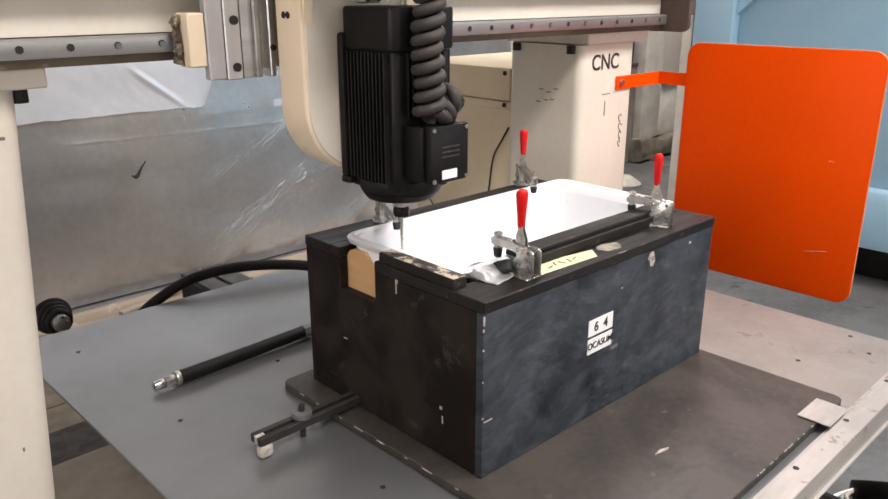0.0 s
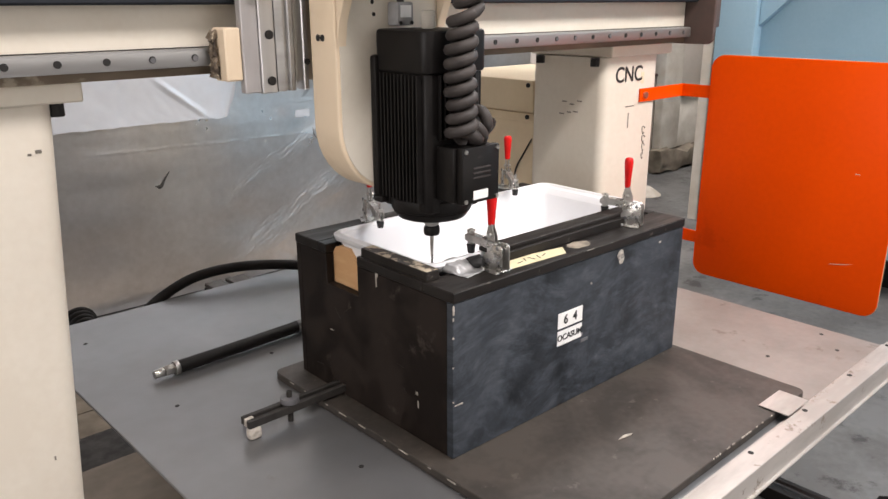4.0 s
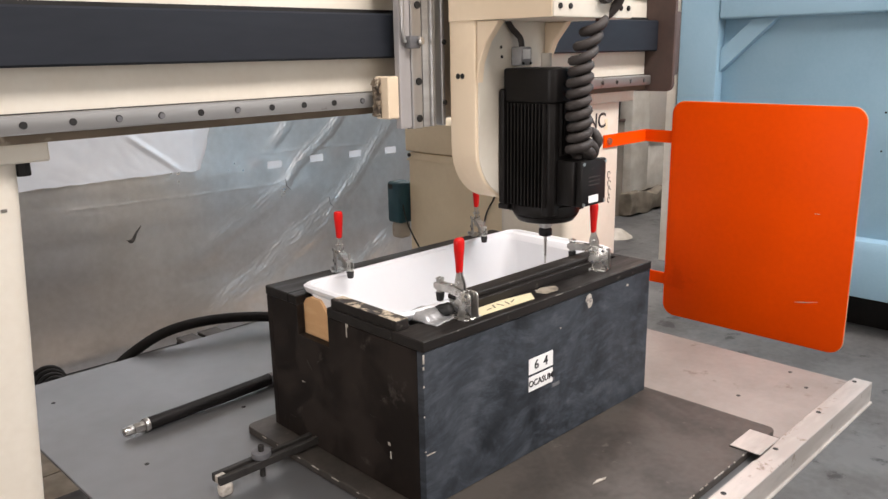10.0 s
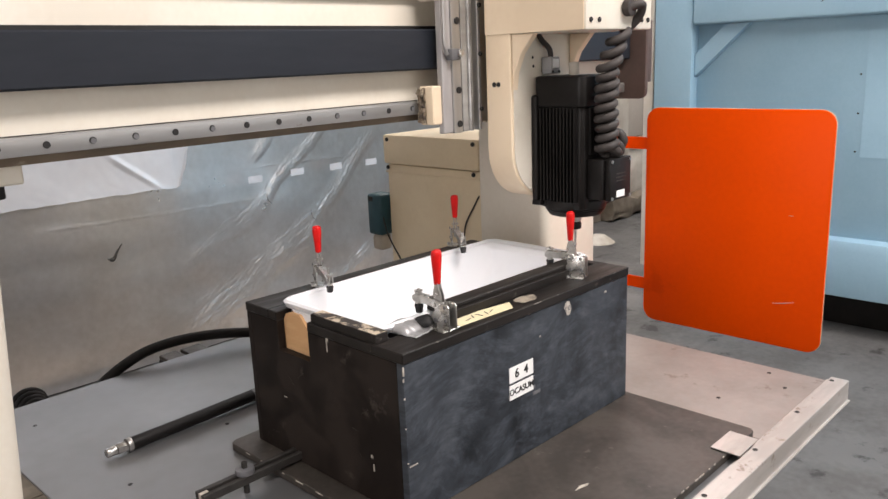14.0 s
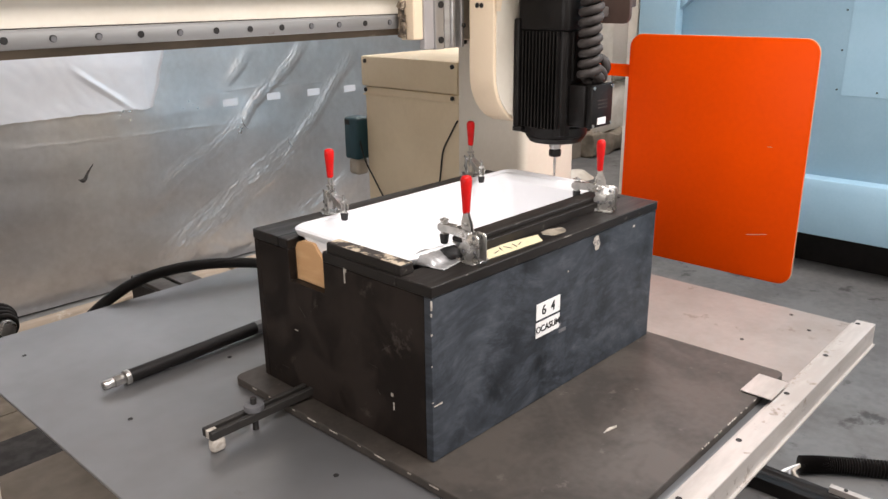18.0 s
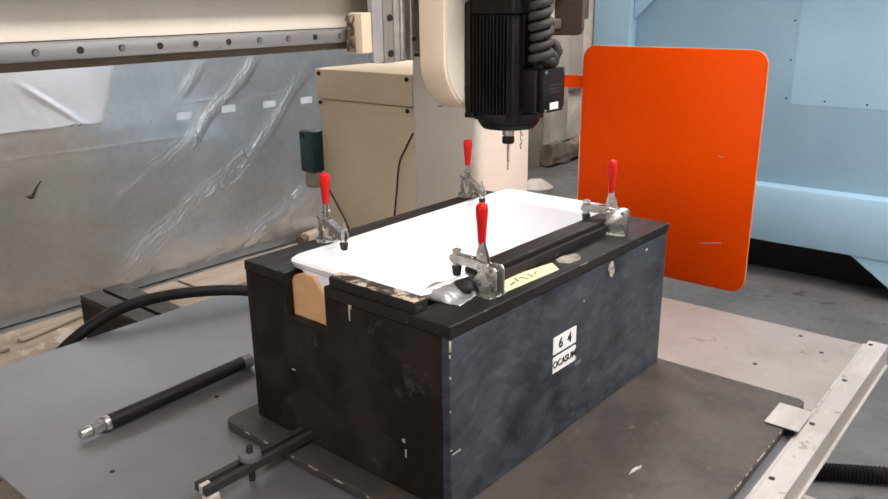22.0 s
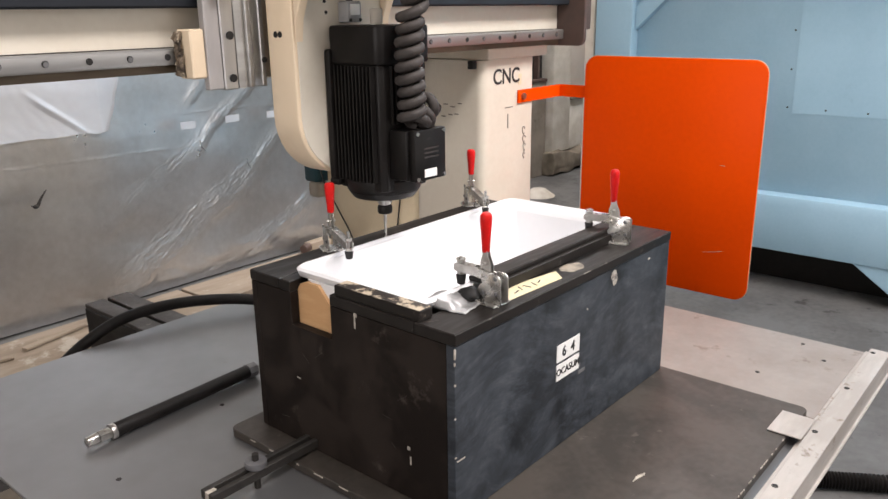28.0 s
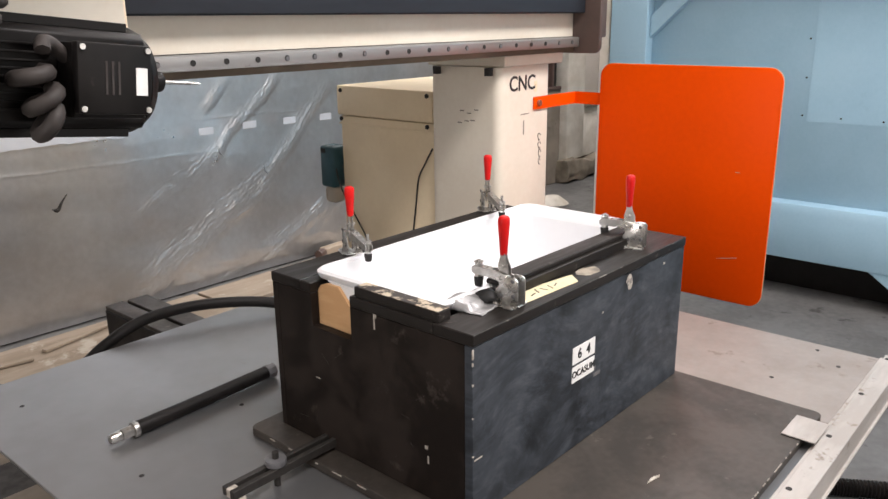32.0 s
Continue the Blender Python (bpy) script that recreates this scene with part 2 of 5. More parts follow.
M_FLOOR = mat("grey_concrete", (0.122, 0.122, 0.119), (0.082, 0.081, 0.079), 0.45, scale=2.2, bump=0.12, fine=30, rough2=0.66, spots=(0.034, 0.032, 0.030), spot_scale=5.5, spot_size=0.585)
M_FILM = mat("pale_plastic_film", (0.76, 0.785, 0.83), (0.66, 0.685, 0.73), 0.34, 0.5, scale=4, bump=0.03, fine=24, edge=0.25, rough2=0.46)
M_FOIL = mat("crumpled_foil", (0.70, 0.702, 0.71), (0.455, 0.447, 0.438), 0.27, 0.9, scale=1.6, bump=0.05, fine=30, edge=0.22, rough2=0.36)
M_PLASTER = mat("dirty_plaster", (0.56, 0.53, 0.47), (0.40, 0.36, 0.30), 0.8, scale=3.5, bump=0.25, fine=14, spots=(0.11, 0.09, 0.07), spot_scale=4.5, spot_size=0.66)
M_TEAL = mat("teal_plastic", (0.012, 0.062, 0.082), (0.010, 0.052, 0.070), 0.45, scale=20, bump=0.02)
M_WHITE = mat("white_label", (0.82, 0.82, 0.80), (0.76, 0.76, 0.74), 0.5, scale=20, bump=0.0)
M_INK = mat("black_ink", (0.02, 0.02, 0.02), rough=0.6, bump=0)
M_INKGREY = mat("faint_pencil", (0.20, 0.18, 0.15), rough=0.7, bump=0)
M_MASK = mat("cream_masking_tape", (0.72, 0.64, 0.42), (0.66, 0.58, 0.37), 0.7, scale=16, bump=0.1)
M_DUCT = mat("silver_duct_tape", (0.52, 0.525, 0.53), (0.38, 0.38, 0.38), 0.40, 0.7, scale=30, bump=0.35)
M_WALLP = mat("pale_hall_wall", (0.56, 0.51, 0.455), (0.48, 0.435, 0.385), 0.8, scale=1.2, bump=0.05)
M_WOODOLD = mat("dusty_timber", (0.36, 0.295, 0.225), (0.27, 0.215, 0.16), 0.75, scale=6, stretch=(0.3, 2, 2), bump=0.15, spots=(0.46, 0.41, 0.34), spot_scale=6, spot_size=0.58)
M_BURN = mat("sanded_bare_spot", (0.30, 0.26, 0.20), (0.10, 0.085, 0.07), 0.55, scale=22, bump=0.05)
M_CHIP = mat("pale_chipped_paint", (0.50, 0.46, 0.40), (0.32, 0.29, 0.25), 0.7, scale=90, bump=0.08)
M_PILLAR = mat("flaking_pale_paint", (0.66, 0.62, 0.55), (0.53, 0.485, 0.415), 0.8, scale=5, bump=0.25, fine=16, spots=(0.30, 0.25, 0.19), spot_scale=4, spot_size=0.67)
M_MORTAR = mat("crumbled_mortar", (0.23, 0.195, 0.15), (0.13, 0.108, 0.08), 0.85, scale=6, bump=0.4, fine=14, spots=(0.60, 0.56, 0.49), spot_scale=5, spot_size=0.64)
M_RUBBED = mat("rubbed_lit_edge", (0.020, 0.018, 0.016), (0.030, 0.027, 0.024), 0.5, scale=20, bump=0.05, spots=(0.27, 0.25, 0.22), spot_scale=30, spot_size=0.58)
M_FRAYED = mat("frayed_felt", (0.20, 0.155, 0.11), (0.055, 0.042, 0.032), 0.85, scale=60, bump=0.2, spots=(0.42, 0.36, 0.27), spot_scale=70, spot_size=0.56)
M_DULL = mat("dull_grey_steel", (0.44, 0.425, 0.425), (0.36, 0.345, 0.34), 0.5, 0.35, scale=7, bump=0.05, stretch=(1, 1, 0.3), spots=(0.27, 0.235, 0.20), spot_scale=12, spot_size=0.68)
M_CONN = mat("light_grey_connector", (0.30, 0.30, 0.30), (0.24, 0.24, 0.24), 0.45, scale=30, bump=0.02)
# the wall panel's shade is put into this brown; the floor plate shares it
M_DARKTAN = mat("dark_tan", (0.24, 0.205, 0.165), (0.17, 0.145, 0.115), 0.8, scale=4, bump=0.2, fine=18, spots=(0.09, 0.075, 0.06), spot_scale=5, spot_size=0.62)
M_TRIM = mat("pale_raw_edge", (0.52, 0.36, 0.22), (0.46, 0.31, 0.18), 0.5, scale=20, bump=0.0)
M_GREYPL = mat("grey_connector_plastic", (0.13, 0.13, 0.135), (0.10, 0.10, 0.105), 0.45, scale=30, bump=0.02)

# ---------------------------------------------------------------- mesh helpers
ORIGIN = {}


def thing(name, at, label, category, group="", kind=""):
    ob = new(name)
    ob.empty_display_size = 0.05
    ob.location = at
    ORIGIN[ob] = Vector(at)
    return tagged(ob, label, category, group, kind)


def link_mesh(name, bm, material, at):
    bmesh.ops.translate(bm, verts=bm.verts, vec=-Vector(at))
    me = bpy.data.meshes.new(name)
    bm.to_mesh(me)
    bm.free()
    for mt in (material if isinstance(material, (list, tuple)) else [material]):
        me.materials.append(mt)
    return new(name, me)


def part(name, bm, material, parent, label=""):
    """bm is in world metres; the part takes its thing's origin."""
    ob = link_mesh(name, bm, material, ORIGIN[parent])
    ob.parent = parent
    ORIGIN[ob] = ORIGIN[parent]
    return tagged(ob, label)


def single(name, bm, material, at, label, category, group="", kind=""):
    ob = link_mesh(name, bm, material, at)
    ob.location = at
    ORIGIN[ob] = Vector(at)
    return tagged(ob, label, category, group, kind)


def smooth(bm, angle=40):
    for f in bm.faces:
        f.smooth = True
    for e in bm.edges:
        if len(e.link_faces) == 2 and e.calc_face_angle(0) > radians(angle):
            e.smooth = False
    return bm


def box(x0, x1, y0, y1, z0, z1, bevel=0.0, seg=1, bm=None):
    own = bmesh.new()
    bmesh.ops.create_cube(own, size=1, matrix=Matrix.Translation(((x0 + x1) / 2, (y0 + y1) / 2, (z0 + z1) / 2)) @ Matrix.Diagonal((abs(x1 - x0), abs(y1 - y0), abs(z1 - z0), 1)))
    if bevel:
        bmesh.ops.bevel(own, geom=list(own.edges), offset=bevel, segments=seg, affect="EDGES", profile=0.5)
        if seg > 1:
            smooth(own, 35)
    return merge(bm, own)


def merge(bm, own):
    if bm is None:
        return own
    me = bpy.data.meshes.new("tmp")
    own.to_mesh(me)
    own.free()
    bm.from_mesh(me)
    bpy.data.meshes.remove(me)
    return bm


def tube(a, b, r, r2=None, seg=20, bevel=0.0, bm=None, caps=True):
    """A rod or cone from a to b."""
    a, b = Vector(a), Vector(b)
    own = bmesh.new()
    m = Matrix.Translation((a + b) / 2) @ (b - a).to_track_quat("Z", "Y").to_matrix().to_4x4()
    bmesh.ops.create_cone(own, cap_ends=caps, segments=seg, radius1=r, radius2=r if r2 is None else r2, depth=(b - a).length, matrix=m)
    if bevel:
        rim = [e for e in own.edges if len(e.link_faces) == 2 and e.calc_face_angle(0) > radians(60)]
        bmesh.ops.bevel(own, geom=rim, offset=bevel, segments=2, affect="EDGES", profile=0.5)
    smooth(own)
    return merge(bm, own)


def extrude(profile, a, b, axis="x", bevel=0.0, seg=2, bm=None):
    """A prism: the profile's points (two coordinates across the axis, in xyz order) from a to b along the axis."""
    own = bmesh.new()

    def p3(p, v):
        return {"x": (v, p[0], p[1]), "y": (p[0], v, p[1]), "z": (p[0], p[1], v)}[axis]
    lo, hi = [own.verts.new(p3(p, a)) for p in profile], [own.verts.new(p3(p, b)) for p in profile]
    n = len(profile)
    own.faces.new(lo)
    own.faces.new(hi[::-1])
    for i in range(n):
        own.faces.new((lo[i], hi[i], hi[(i + 1) % n], lo[(i + 1) % n]))
    bmesh.ops.recalc_face_normals(own, faces=own.faces)
    if bevel:
        rim = [e for e in own.edges if e.calc_face_angle(0) > radians(30)]
        bmesh.ops.bevel(own, geom=rim, offset=bevel, segments=seg, affect="EDGES", profile=0.5)
    smooth(own, 35)
    return merge(bm, own)


def sweep(points, r, seg=10, bm=None, closed=False):
    """A round cable along the points."""
    own = bmesh.new()
    pts = [Vector(p) for p in points]
    rings = []
    up = Vector((0.13, 0.31, 0.94))
    for i, p in enumerate(pts):
        d = (pts[min(i + 1, len(pts) - 1)] - pts[max(i - 1, 0)]).normalized()
        u = (up - d * up.dot(d)).normalized()
        up = u
        v = d.cross(u)
        rad = r[i] if isinstance(r, (list, tuple)) else r
        rings.append([own.verts.new(p + (u * math.cos(2 * math.pi * k / seg) + v * math.sin(2 * math.pi * k / seg)) * rad) for k in range(seg)])
    for a, b in zip(rings, rings[1:]):
        for k in range(seg):
            own.faces.new((a[k], a[(k + 1) % seg], b[(k + 1) % seg], b[k]))
    own.faces.new(rings[0][::-1])
    own.faces.new(rings[-1])
    bmesh.ops.recalc_face_normals(own, faces=own.faces)
    smooth(own, 60)
    return merge(bm, own)


def curve(keys, n=40):
    """Points of a smooth curve through the keys."""
    k = [Vector(p) for p in keys]
    k = [2 * k[0] - k[1]] + k + [2 * k[-1] - k[-2]]
    out = []
    segs = len(k) - 3
    for i in range(n + 1):
        s = min(i * segs / n, segs - 1e-6)
        j, u = int(s), s - int(s)
        a, b, c, d = k[j:j + 4]
        out.append(0.5 * ((2 * b) + (c - a) * u + (2 * a - 5 * b + 4 * c - d) * u * u + (3 * b - a - 3 * c + d) * u ** 3))
    return out


def rounded(x0, x1, y0, y1, r, seg=6):
    """A rectangle's outline with round corners."""
    out = []
    for cx, cy, a in ((x1 - r, y1 - r, 0), (x0 + r, y1 - r, 90), (x0 + r, y0 + r, 180), (x1 - r, y0 + r, 270)):
        for i in range(seg + 1):
            t = radians(a + 90 * i / seg)
            out.append((cx + r * math.cos(t), cy + r * math.sin(t)))
    return out


def letters(text, size, m, material, name, parent=None, depth=0.0006, bold=0.012):
    cu = bpy.data.curves.new(name, "FONT")
    cu.body, cu.size, cu.extrude, cu.align_x, cu.align_y, cu.offset = text, size, depth, "CENTER", "CENTER", size * bold
    tmp = bpy.data.objects.new(name, cu)
    scene.collection.objects.link(tmp)
    me = bpy.data.meshes.new_from_object(tmp.evaluated_get(bpy.context.evaluated_depsgraph_get()))
    bpy.data.objects.remove(tmp)
    bm = bmesh.new()
    bm.from_mesh(me)
    bm.transform(m)
    return part(name, bm, material, parent)


ON_TABLE = []

# ---------------------------------------------------------------- the hall
single("floor", box(-4.2, 6.6, -5.2, 3.25, FLOOR - 0.1, FLOOR), M_FLOOR, (0, 0, FLOOR), "grey oil-stained concrete workshop floor", "floor", kind="structure")
single("wall_north", box(-4.2, 6.6, 3.1, 3.25, FLOOR, CEIL), M_WALLP, (0, 3.1, FLOOR), "pale plastered hall wall behind the foil sheet", "wall", kind="structure")
# unseen wall; its opening is added for the west fill lamp
bm = box(-4.2, -4.05, -5.2, -2.2, FLOOR, CEIL)
box(-4.2, -4.05, 0.4, 3.1, FLOOR, CEIL, bm=bm)
box(-4.2, -4.05, -2.2, 0.4, FLOOR, 0.5, bm=bm)
box(-4.2, -4.05, -2.2, 0.4, 2.0, CEIL, bm=bm)
single("wall_west", bm, M_WALLP, (-4.1, 0, FLOOR), "pale plastered hall wall, out of view, with an added opening for a fill lamp", "wall", kind="structure")
single("wall_east", box(6.45, 6.6, -5.2, 3.1, FLOOR, CEIL), M_WALLP, (6.5, 0, FLOOR), "pale plastered hall wall", "wall", kind="structure")
# unseen wall; its opening is added for the south fill lamp
bm = box(-4.05, 0.3, -5.2, -5.05, FLOOR, CEIL)
box(3.7, 6.45, -5.2, -5.05, FLOOR, CEIL, bm=bm)
box(0.3, 3.7, -5.2, -5.05, 2.4, CEIL, bm=bm)
single("wall_south", bm, M_WALLP, (0, -5.1, FLOOR), "pale hall wall, out of view, with an added opening for a fill lamp", "wall", kind="structure")
# unseen roof, added, with two long openings for the fill lamps
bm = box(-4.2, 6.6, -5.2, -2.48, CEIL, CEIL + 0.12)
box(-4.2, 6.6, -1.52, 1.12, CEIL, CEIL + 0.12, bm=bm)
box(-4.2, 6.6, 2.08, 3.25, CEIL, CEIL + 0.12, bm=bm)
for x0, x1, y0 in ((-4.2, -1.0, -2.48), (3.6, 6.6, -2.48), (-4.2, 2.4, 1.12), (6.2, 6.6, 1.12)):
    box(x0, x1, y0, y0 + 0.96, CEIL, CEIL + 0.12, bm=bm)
single("ceiling", bm, M_WALLP, (0, 0, CEIL), "pale roof, added out of view, with two long openings for fill lamps", "ceiling", kind="structure")

# foil sheet hung over the back wall: bundles of fine wrinkles run down across it
# (x, z) of each bundle's upper and lower end, its half width, its relief
FOLDS = (((2.13, 0.55), (1.62, 0.10), 0.035, 0.011), ((1.66, 0.13), (0.98, -0.25), 0.060, 0.006), ((2.52, 0.45), (2.02, -0.04), 0.045, 0.011),
         ((2.06, -0.04), (1.06, -0.60), 0.090, 0.013), ((2.46, -0.31), (1.96, -0.58), 0.055, 0.012), ((1.74, 0.53), (1.58, 0.38), 0.035, 0.008),
         ((1.50, 0.325), (2.55, 0.297), 0.008, 0.006), ((0.40, 0.150), (1.66, 0.130), 0.007, 0.004),
         ((3.05, 0.1), (2.35, -0.45), 0.06, 0.010))


def ridge(p):
    return 1 - min(1.0, 2.6 * abs(noise.noise(p)))


def fold(x, z):
    """Relief of the wrinkle bundles at a place on the sheet."""
    h = 0.0
    for k, ((ax, az), (bx, bz), w, rise) in enumerate(FOLDS):
        dx, dz = bx - ax, bz - az
        n = math.hypot(dx, dz)
        u = ((x - ax) * dx + (z - az) * dz) / n
        if not -0.05 < u < n + 0.05:
            continue
        v = ((x - ax) * dz - (z - az) * dx) / n
        v += (0.030 * noise.noise((u * 3.1, k, 0)) + 0.008 * noise.noise((u * 19, k, 2))) * min(1.0, w / 0.035)
        if abs(v) > w * 1.6:
            continue
        e = max(0.0, min(1.0, (u + 0.05) * 8, (n + 0.05 - u) * 8))
        e *= max(0.0, 1 - (abs(v) / (1.6 * w)) ** 1.5)
        s = u * 4.0
        q = v / w
        h += e * rise * 0.62 * (max(0.0, 1 - (q + 1) / 2) if q > -1 else max(0.0, 1 + (q + 1) * 1.6)) * (0.85 + 0.4 * noise.noise((u * 4, k, 3))) * (w > 0.02)
        h += 0.55 * e * rise * (0.50 * abs(noise.noise((s * 1.4 + v * 9, v * 38 + u * 2, k))) + 0.50 * abs(noise.noise((s * 3.2, v * 90 + u * 6, k + 7.0))) + 0.22 * abs(noise.noise((x * 38, z * 38, k))))
    return h


def steps(*spans):
    out = []
    for a, b, n in spans:
        out += [a + (b - a) * i / n for i in range(n)]
    return out + [spans[-1][1]]


def sheet(xs, zs, y, seed, folds=True, wavy=0.0):
    sm = bmesh.new()
    rows = []
    for x in xs:
        col = []
        for j, z in enumerate(zs):
            if wavy and j == 0:
                z += wavy * noise.noise((x * 9, seed, 0)) + 0.3 * wavy * noise.noise((x * 31, seed, 4))
            d = 0.045 * noise.noise((x * 0.9, z * 0.7, 1.0)) + 0.008 * noise.noise((x * 2.5, z * 2.1, 4.0)) + 0.007 * noise.noise((x * 0.8 + z, z * 4.5, 9.0))
            if folds:
                d += 0.0022 * noise.noise((x * 5, z * 5, seed + 2)) + 0.0004 * noise.noise((x * 19, z * 19, seed + 5)) + 0.0004 * ridge((x * 5, z * 9, 8.0))
                low = max(0.0, min(1.0, (0.20 - (z - FLOOR)) / 0.16))
                d += fold(x, z) + 0.02 * max(0, 0.25 - (z - FLOOR)) + low * (0.010 * abs(noise.noise((x * 5, z * 9, 3.0))) + 0.0025 * abs(noise.noise((x * 16, z * 22, 5.0))))
            else:
                d += 0.003 * noise.noise((x * 5, z * 5, 2)) + 0.007 * max(0.0, 1 - abs((x - 0.764) * 0.177 + (z - 0.467) * 0.228) / 0.007) * max(0.0, min(1.0, (x - 0.70) * 12, (1.03 - x) * 12)) + 0.0012 * abs(noise.noise((x * 5 + z * 7, (x - z) * 3.0, 6))) + 0.0010 * abs(noise.noise((x * 11 + z * 14, (x - z) * 6, 8))) + 0.0004 * noise.noise((x * 17, z * 17, 3))
            if not folds:
                d -= 0.20 * max(0.0, (x - 1.08) / 0.14) ** 2
            xe = x + (0 if folds or x < 1.1 else 0.35 * (z - 0.28) + 0.03 * noise.noise((z * 9, 1, 1)) * (x - 1.1) / 0.08)
            col.append(sm.verts.new((xe, y - d, z)))
        rows.append(col)
    for i in range(len(xs) - 1):
        for j in range(len(zs) - 1):
            sm.faces.new((rows[i][j], rows[i + 1][j], rows[i + 1][j + 1], rows[i][j + 1]))
    return smooth(sm, 80)


foil = single("foil_sheet", sheet(steps((-3.2, 0.3, 40), (0.3, 2.75, 520), (2.75, 3.6, 20)), steps((FLOOR + 0.01, 0.6, 290), (0.6, 1.9, 20)), 2.96, 1.0), M_FOIL, (0, 2.98, FLOOR), "crumpled silver foil sheet hung over the wall down to the floor", "foil sheet")
film = thing("plastic_film", (-0.6, 2.9, 0.3), "pale wrinkled plastic film lapped over the foil", "plastic film")
part("film_sheet", sheet(steps((-2.4, 0.3, 30), (0.3, 1.165, 124)), steps((0.277, 0.65, 70), (0.65, 1.5, 10)), 2.932, 1.0, False, 0.012), M_FILM, film)
part("hem", sheet(steps((-2.4, 0.3, 30), (0.3, 1.075, 110)), steps((0.277, 0.288, 2)), 2.9295, 1.0, False, 0.012), M_FILM, film, "narrow doubled hem")
for lx, lz in ((1.541, 0.262), (1.836, 0.268), (2.131, 0.264), (2.423, 0.259)):
    own = box(lx - 0.047, lx + 0.047, 2.868, 2.870, lz - 0.020, lz + 0.020)
    part("sticker", own, M_FILM, foil, "small pale paper sticker")
own = sweep(curve([(0.648, 2.885, -0.026), (0.664, 2.884, -0.034), (0.680, 2.883, -0.030), (0.700, 2.883, 0.002), (0.730, 2.883, 0.038)], 14), [0.002, 0.003, 0.005, 0.008, 0.010, 0.011, 0.010, 0.009, 0.008, 0.007, 0.006, 0.005, 0.004, 0.003, 0.002], 8)
part("tear", own, M_EDGE, foil, "small dark tear in the foil")
for tx, tz in ((1.63, 0.12), (1.937, -0.03)):
    part("tear", sweep([(tx - 0.02, 2.872, tz + 0.05), (tx - 0.016, 2.872, tz + 0.01), (tx + 0.012, 2.872, tz - 0.02)], [0.002, 0.003, 0.001], 6), M_GREYPL, foil, "short slit in the foil")

# ---------------------------------------------------------------- gantry
gantry = thing("gantry", (0.4, 0.6, FLOOR), "cream-painted gantry with steel guide rails of a large router", "router gantry")
bm = box(-1.6, 1.458, 0.432, 0.72, 0.741, 1.10, 0.006, 2)
part("beam", bm, M_CREAM, gantry)
part("bottom_lip", box(-1.6, 1.458, 0.4285, 0.4318, 0.7405, 0.7565), M_RUSTLIP, gantry, "brown-stained beam lip")
part("seam", box(-1.6, 1.458, 0.4295, 0.4318, 0.9645, 0.974), M_DARKHOLE, gantry)
part("cover_strip", box(-1.6, 1.458, 0.3865, 0.4315, 0.866, 0.964, 0.004), M_STRIP, gantry, "dark slate bellows cover")
for z0 in (0.757, 1.047):
    rail = part("guide_rail", extrude([(0.4315, z0), (0.4315, z0 + 0.032), (0.410, z0 + 0.032), (0.406, z0 + 0.028), (0.4062, z0 + 0.004), (0.409, z0)], -1.6, 1.455, "x"), M_RAIL, gantry, "ground steel guide rail with bolt holes")
    part("rail_joint", box(-1.6, 1.455, 0.4300, 0.4314, z0 + 0.0325, z0 + 0.0342), M_DARKHOLE, gantry)
    k = -14
    while -0.4285 + 0.08 * k < 1.45:
        hx = -0.4285 + 0.08 * k
        if hx > -1.58:
            part("bolt_hole", tube((hx, 0.4048, z0 + 0.016), (hx, 0.4125, z0 + 0.016), 0.0066, seg=10), M_DARKHOLE, rail)
            if k % 7 in (1, 2, 4):
                part("hole_plug", tube((hx + 0.0006, 0.4041, z0 + 0.0152), (hx + 0.0006, 0.4047, z0 + 0.0152), 0.0052, seg=10), M_GREYPL, rail, "dull steel plug in a bolt hole")
        k += 1
# posts
for nm, x0, x1, lean in (("left_post", -0.86, -0.50, 0.045), ("right_post", 1.10, 1.40, 0.0)):
    bm = bmesh.new()
    prof = rounded(x0, x1, 0.478, 0.775, 0.03, 5)
    own = extrude(prof, FLOOR, 0.702, "z")
    for v in own.verts:
        if v.co.z < 0 and v.co.x > (x0 + x1) / 2:
            v.co.x -= lean * 1.9
    bm.free()
    part(nm.split("_")[1], own, M_CREAM, gantry, "cream box-section post")
    part("cap_plate", box(x0 + 0.01, x1 + 0.045, 0.462, 0.79, 0.704, 0.7395, 0.003), M_CREAM, gantry)
for bx, by in ((-0.492, 0.50), (1.075, 0.50), (1.078, 0.72)):
    part("bolt", tube((bx, by, 0.678), (bx, by, 0.7035), 0.014, seg=8, bevel=0.002), M_DARKHOLE, gantry)
part("end_plate", extrude(rounded(0.33, 0.74, 0.735, 1.09, 0.025), 1.4595, 1.476, "x", 0.002), M_BROWN, gantry, "brown-painted beam end plate")
part("end_box", box(1.4765, 1.60, 0.385, 0.52, 0.785, 0.995, 0.005, 2), M_BROWN, gantry, "brown sheet-metal end box")
letters("CNC", 0.068, Matrix.Translation((1.229, 0.4772, 0.645)) @ Euler((radians(90), 0, 0)).to_matrix().to_4x4(), M_INK, "lettering", gantry, bold=0.014)

# tan control cabinet behind the right post
cab = thing("control_cabinet", (1.35, 1.03, FLOOR), "tan sheet-metal control cabinet with a lidded top", "cabinet")
part("body", box(1.125, 1.65, 0.78, 1.262, FLOOR, 0.50, 0.006, 2), M_CREAM_CAB, cab)
part("lid", box(1.115, 1.66, 0.779, 1.272, 0.503, 0.615, 0.008, 2), M_CREAM_CAB, cab)
part("seam", box(1.121, 1.66, 0.78, 1.268, 0.468, 0.474), M_CREAM_CAB, cab)

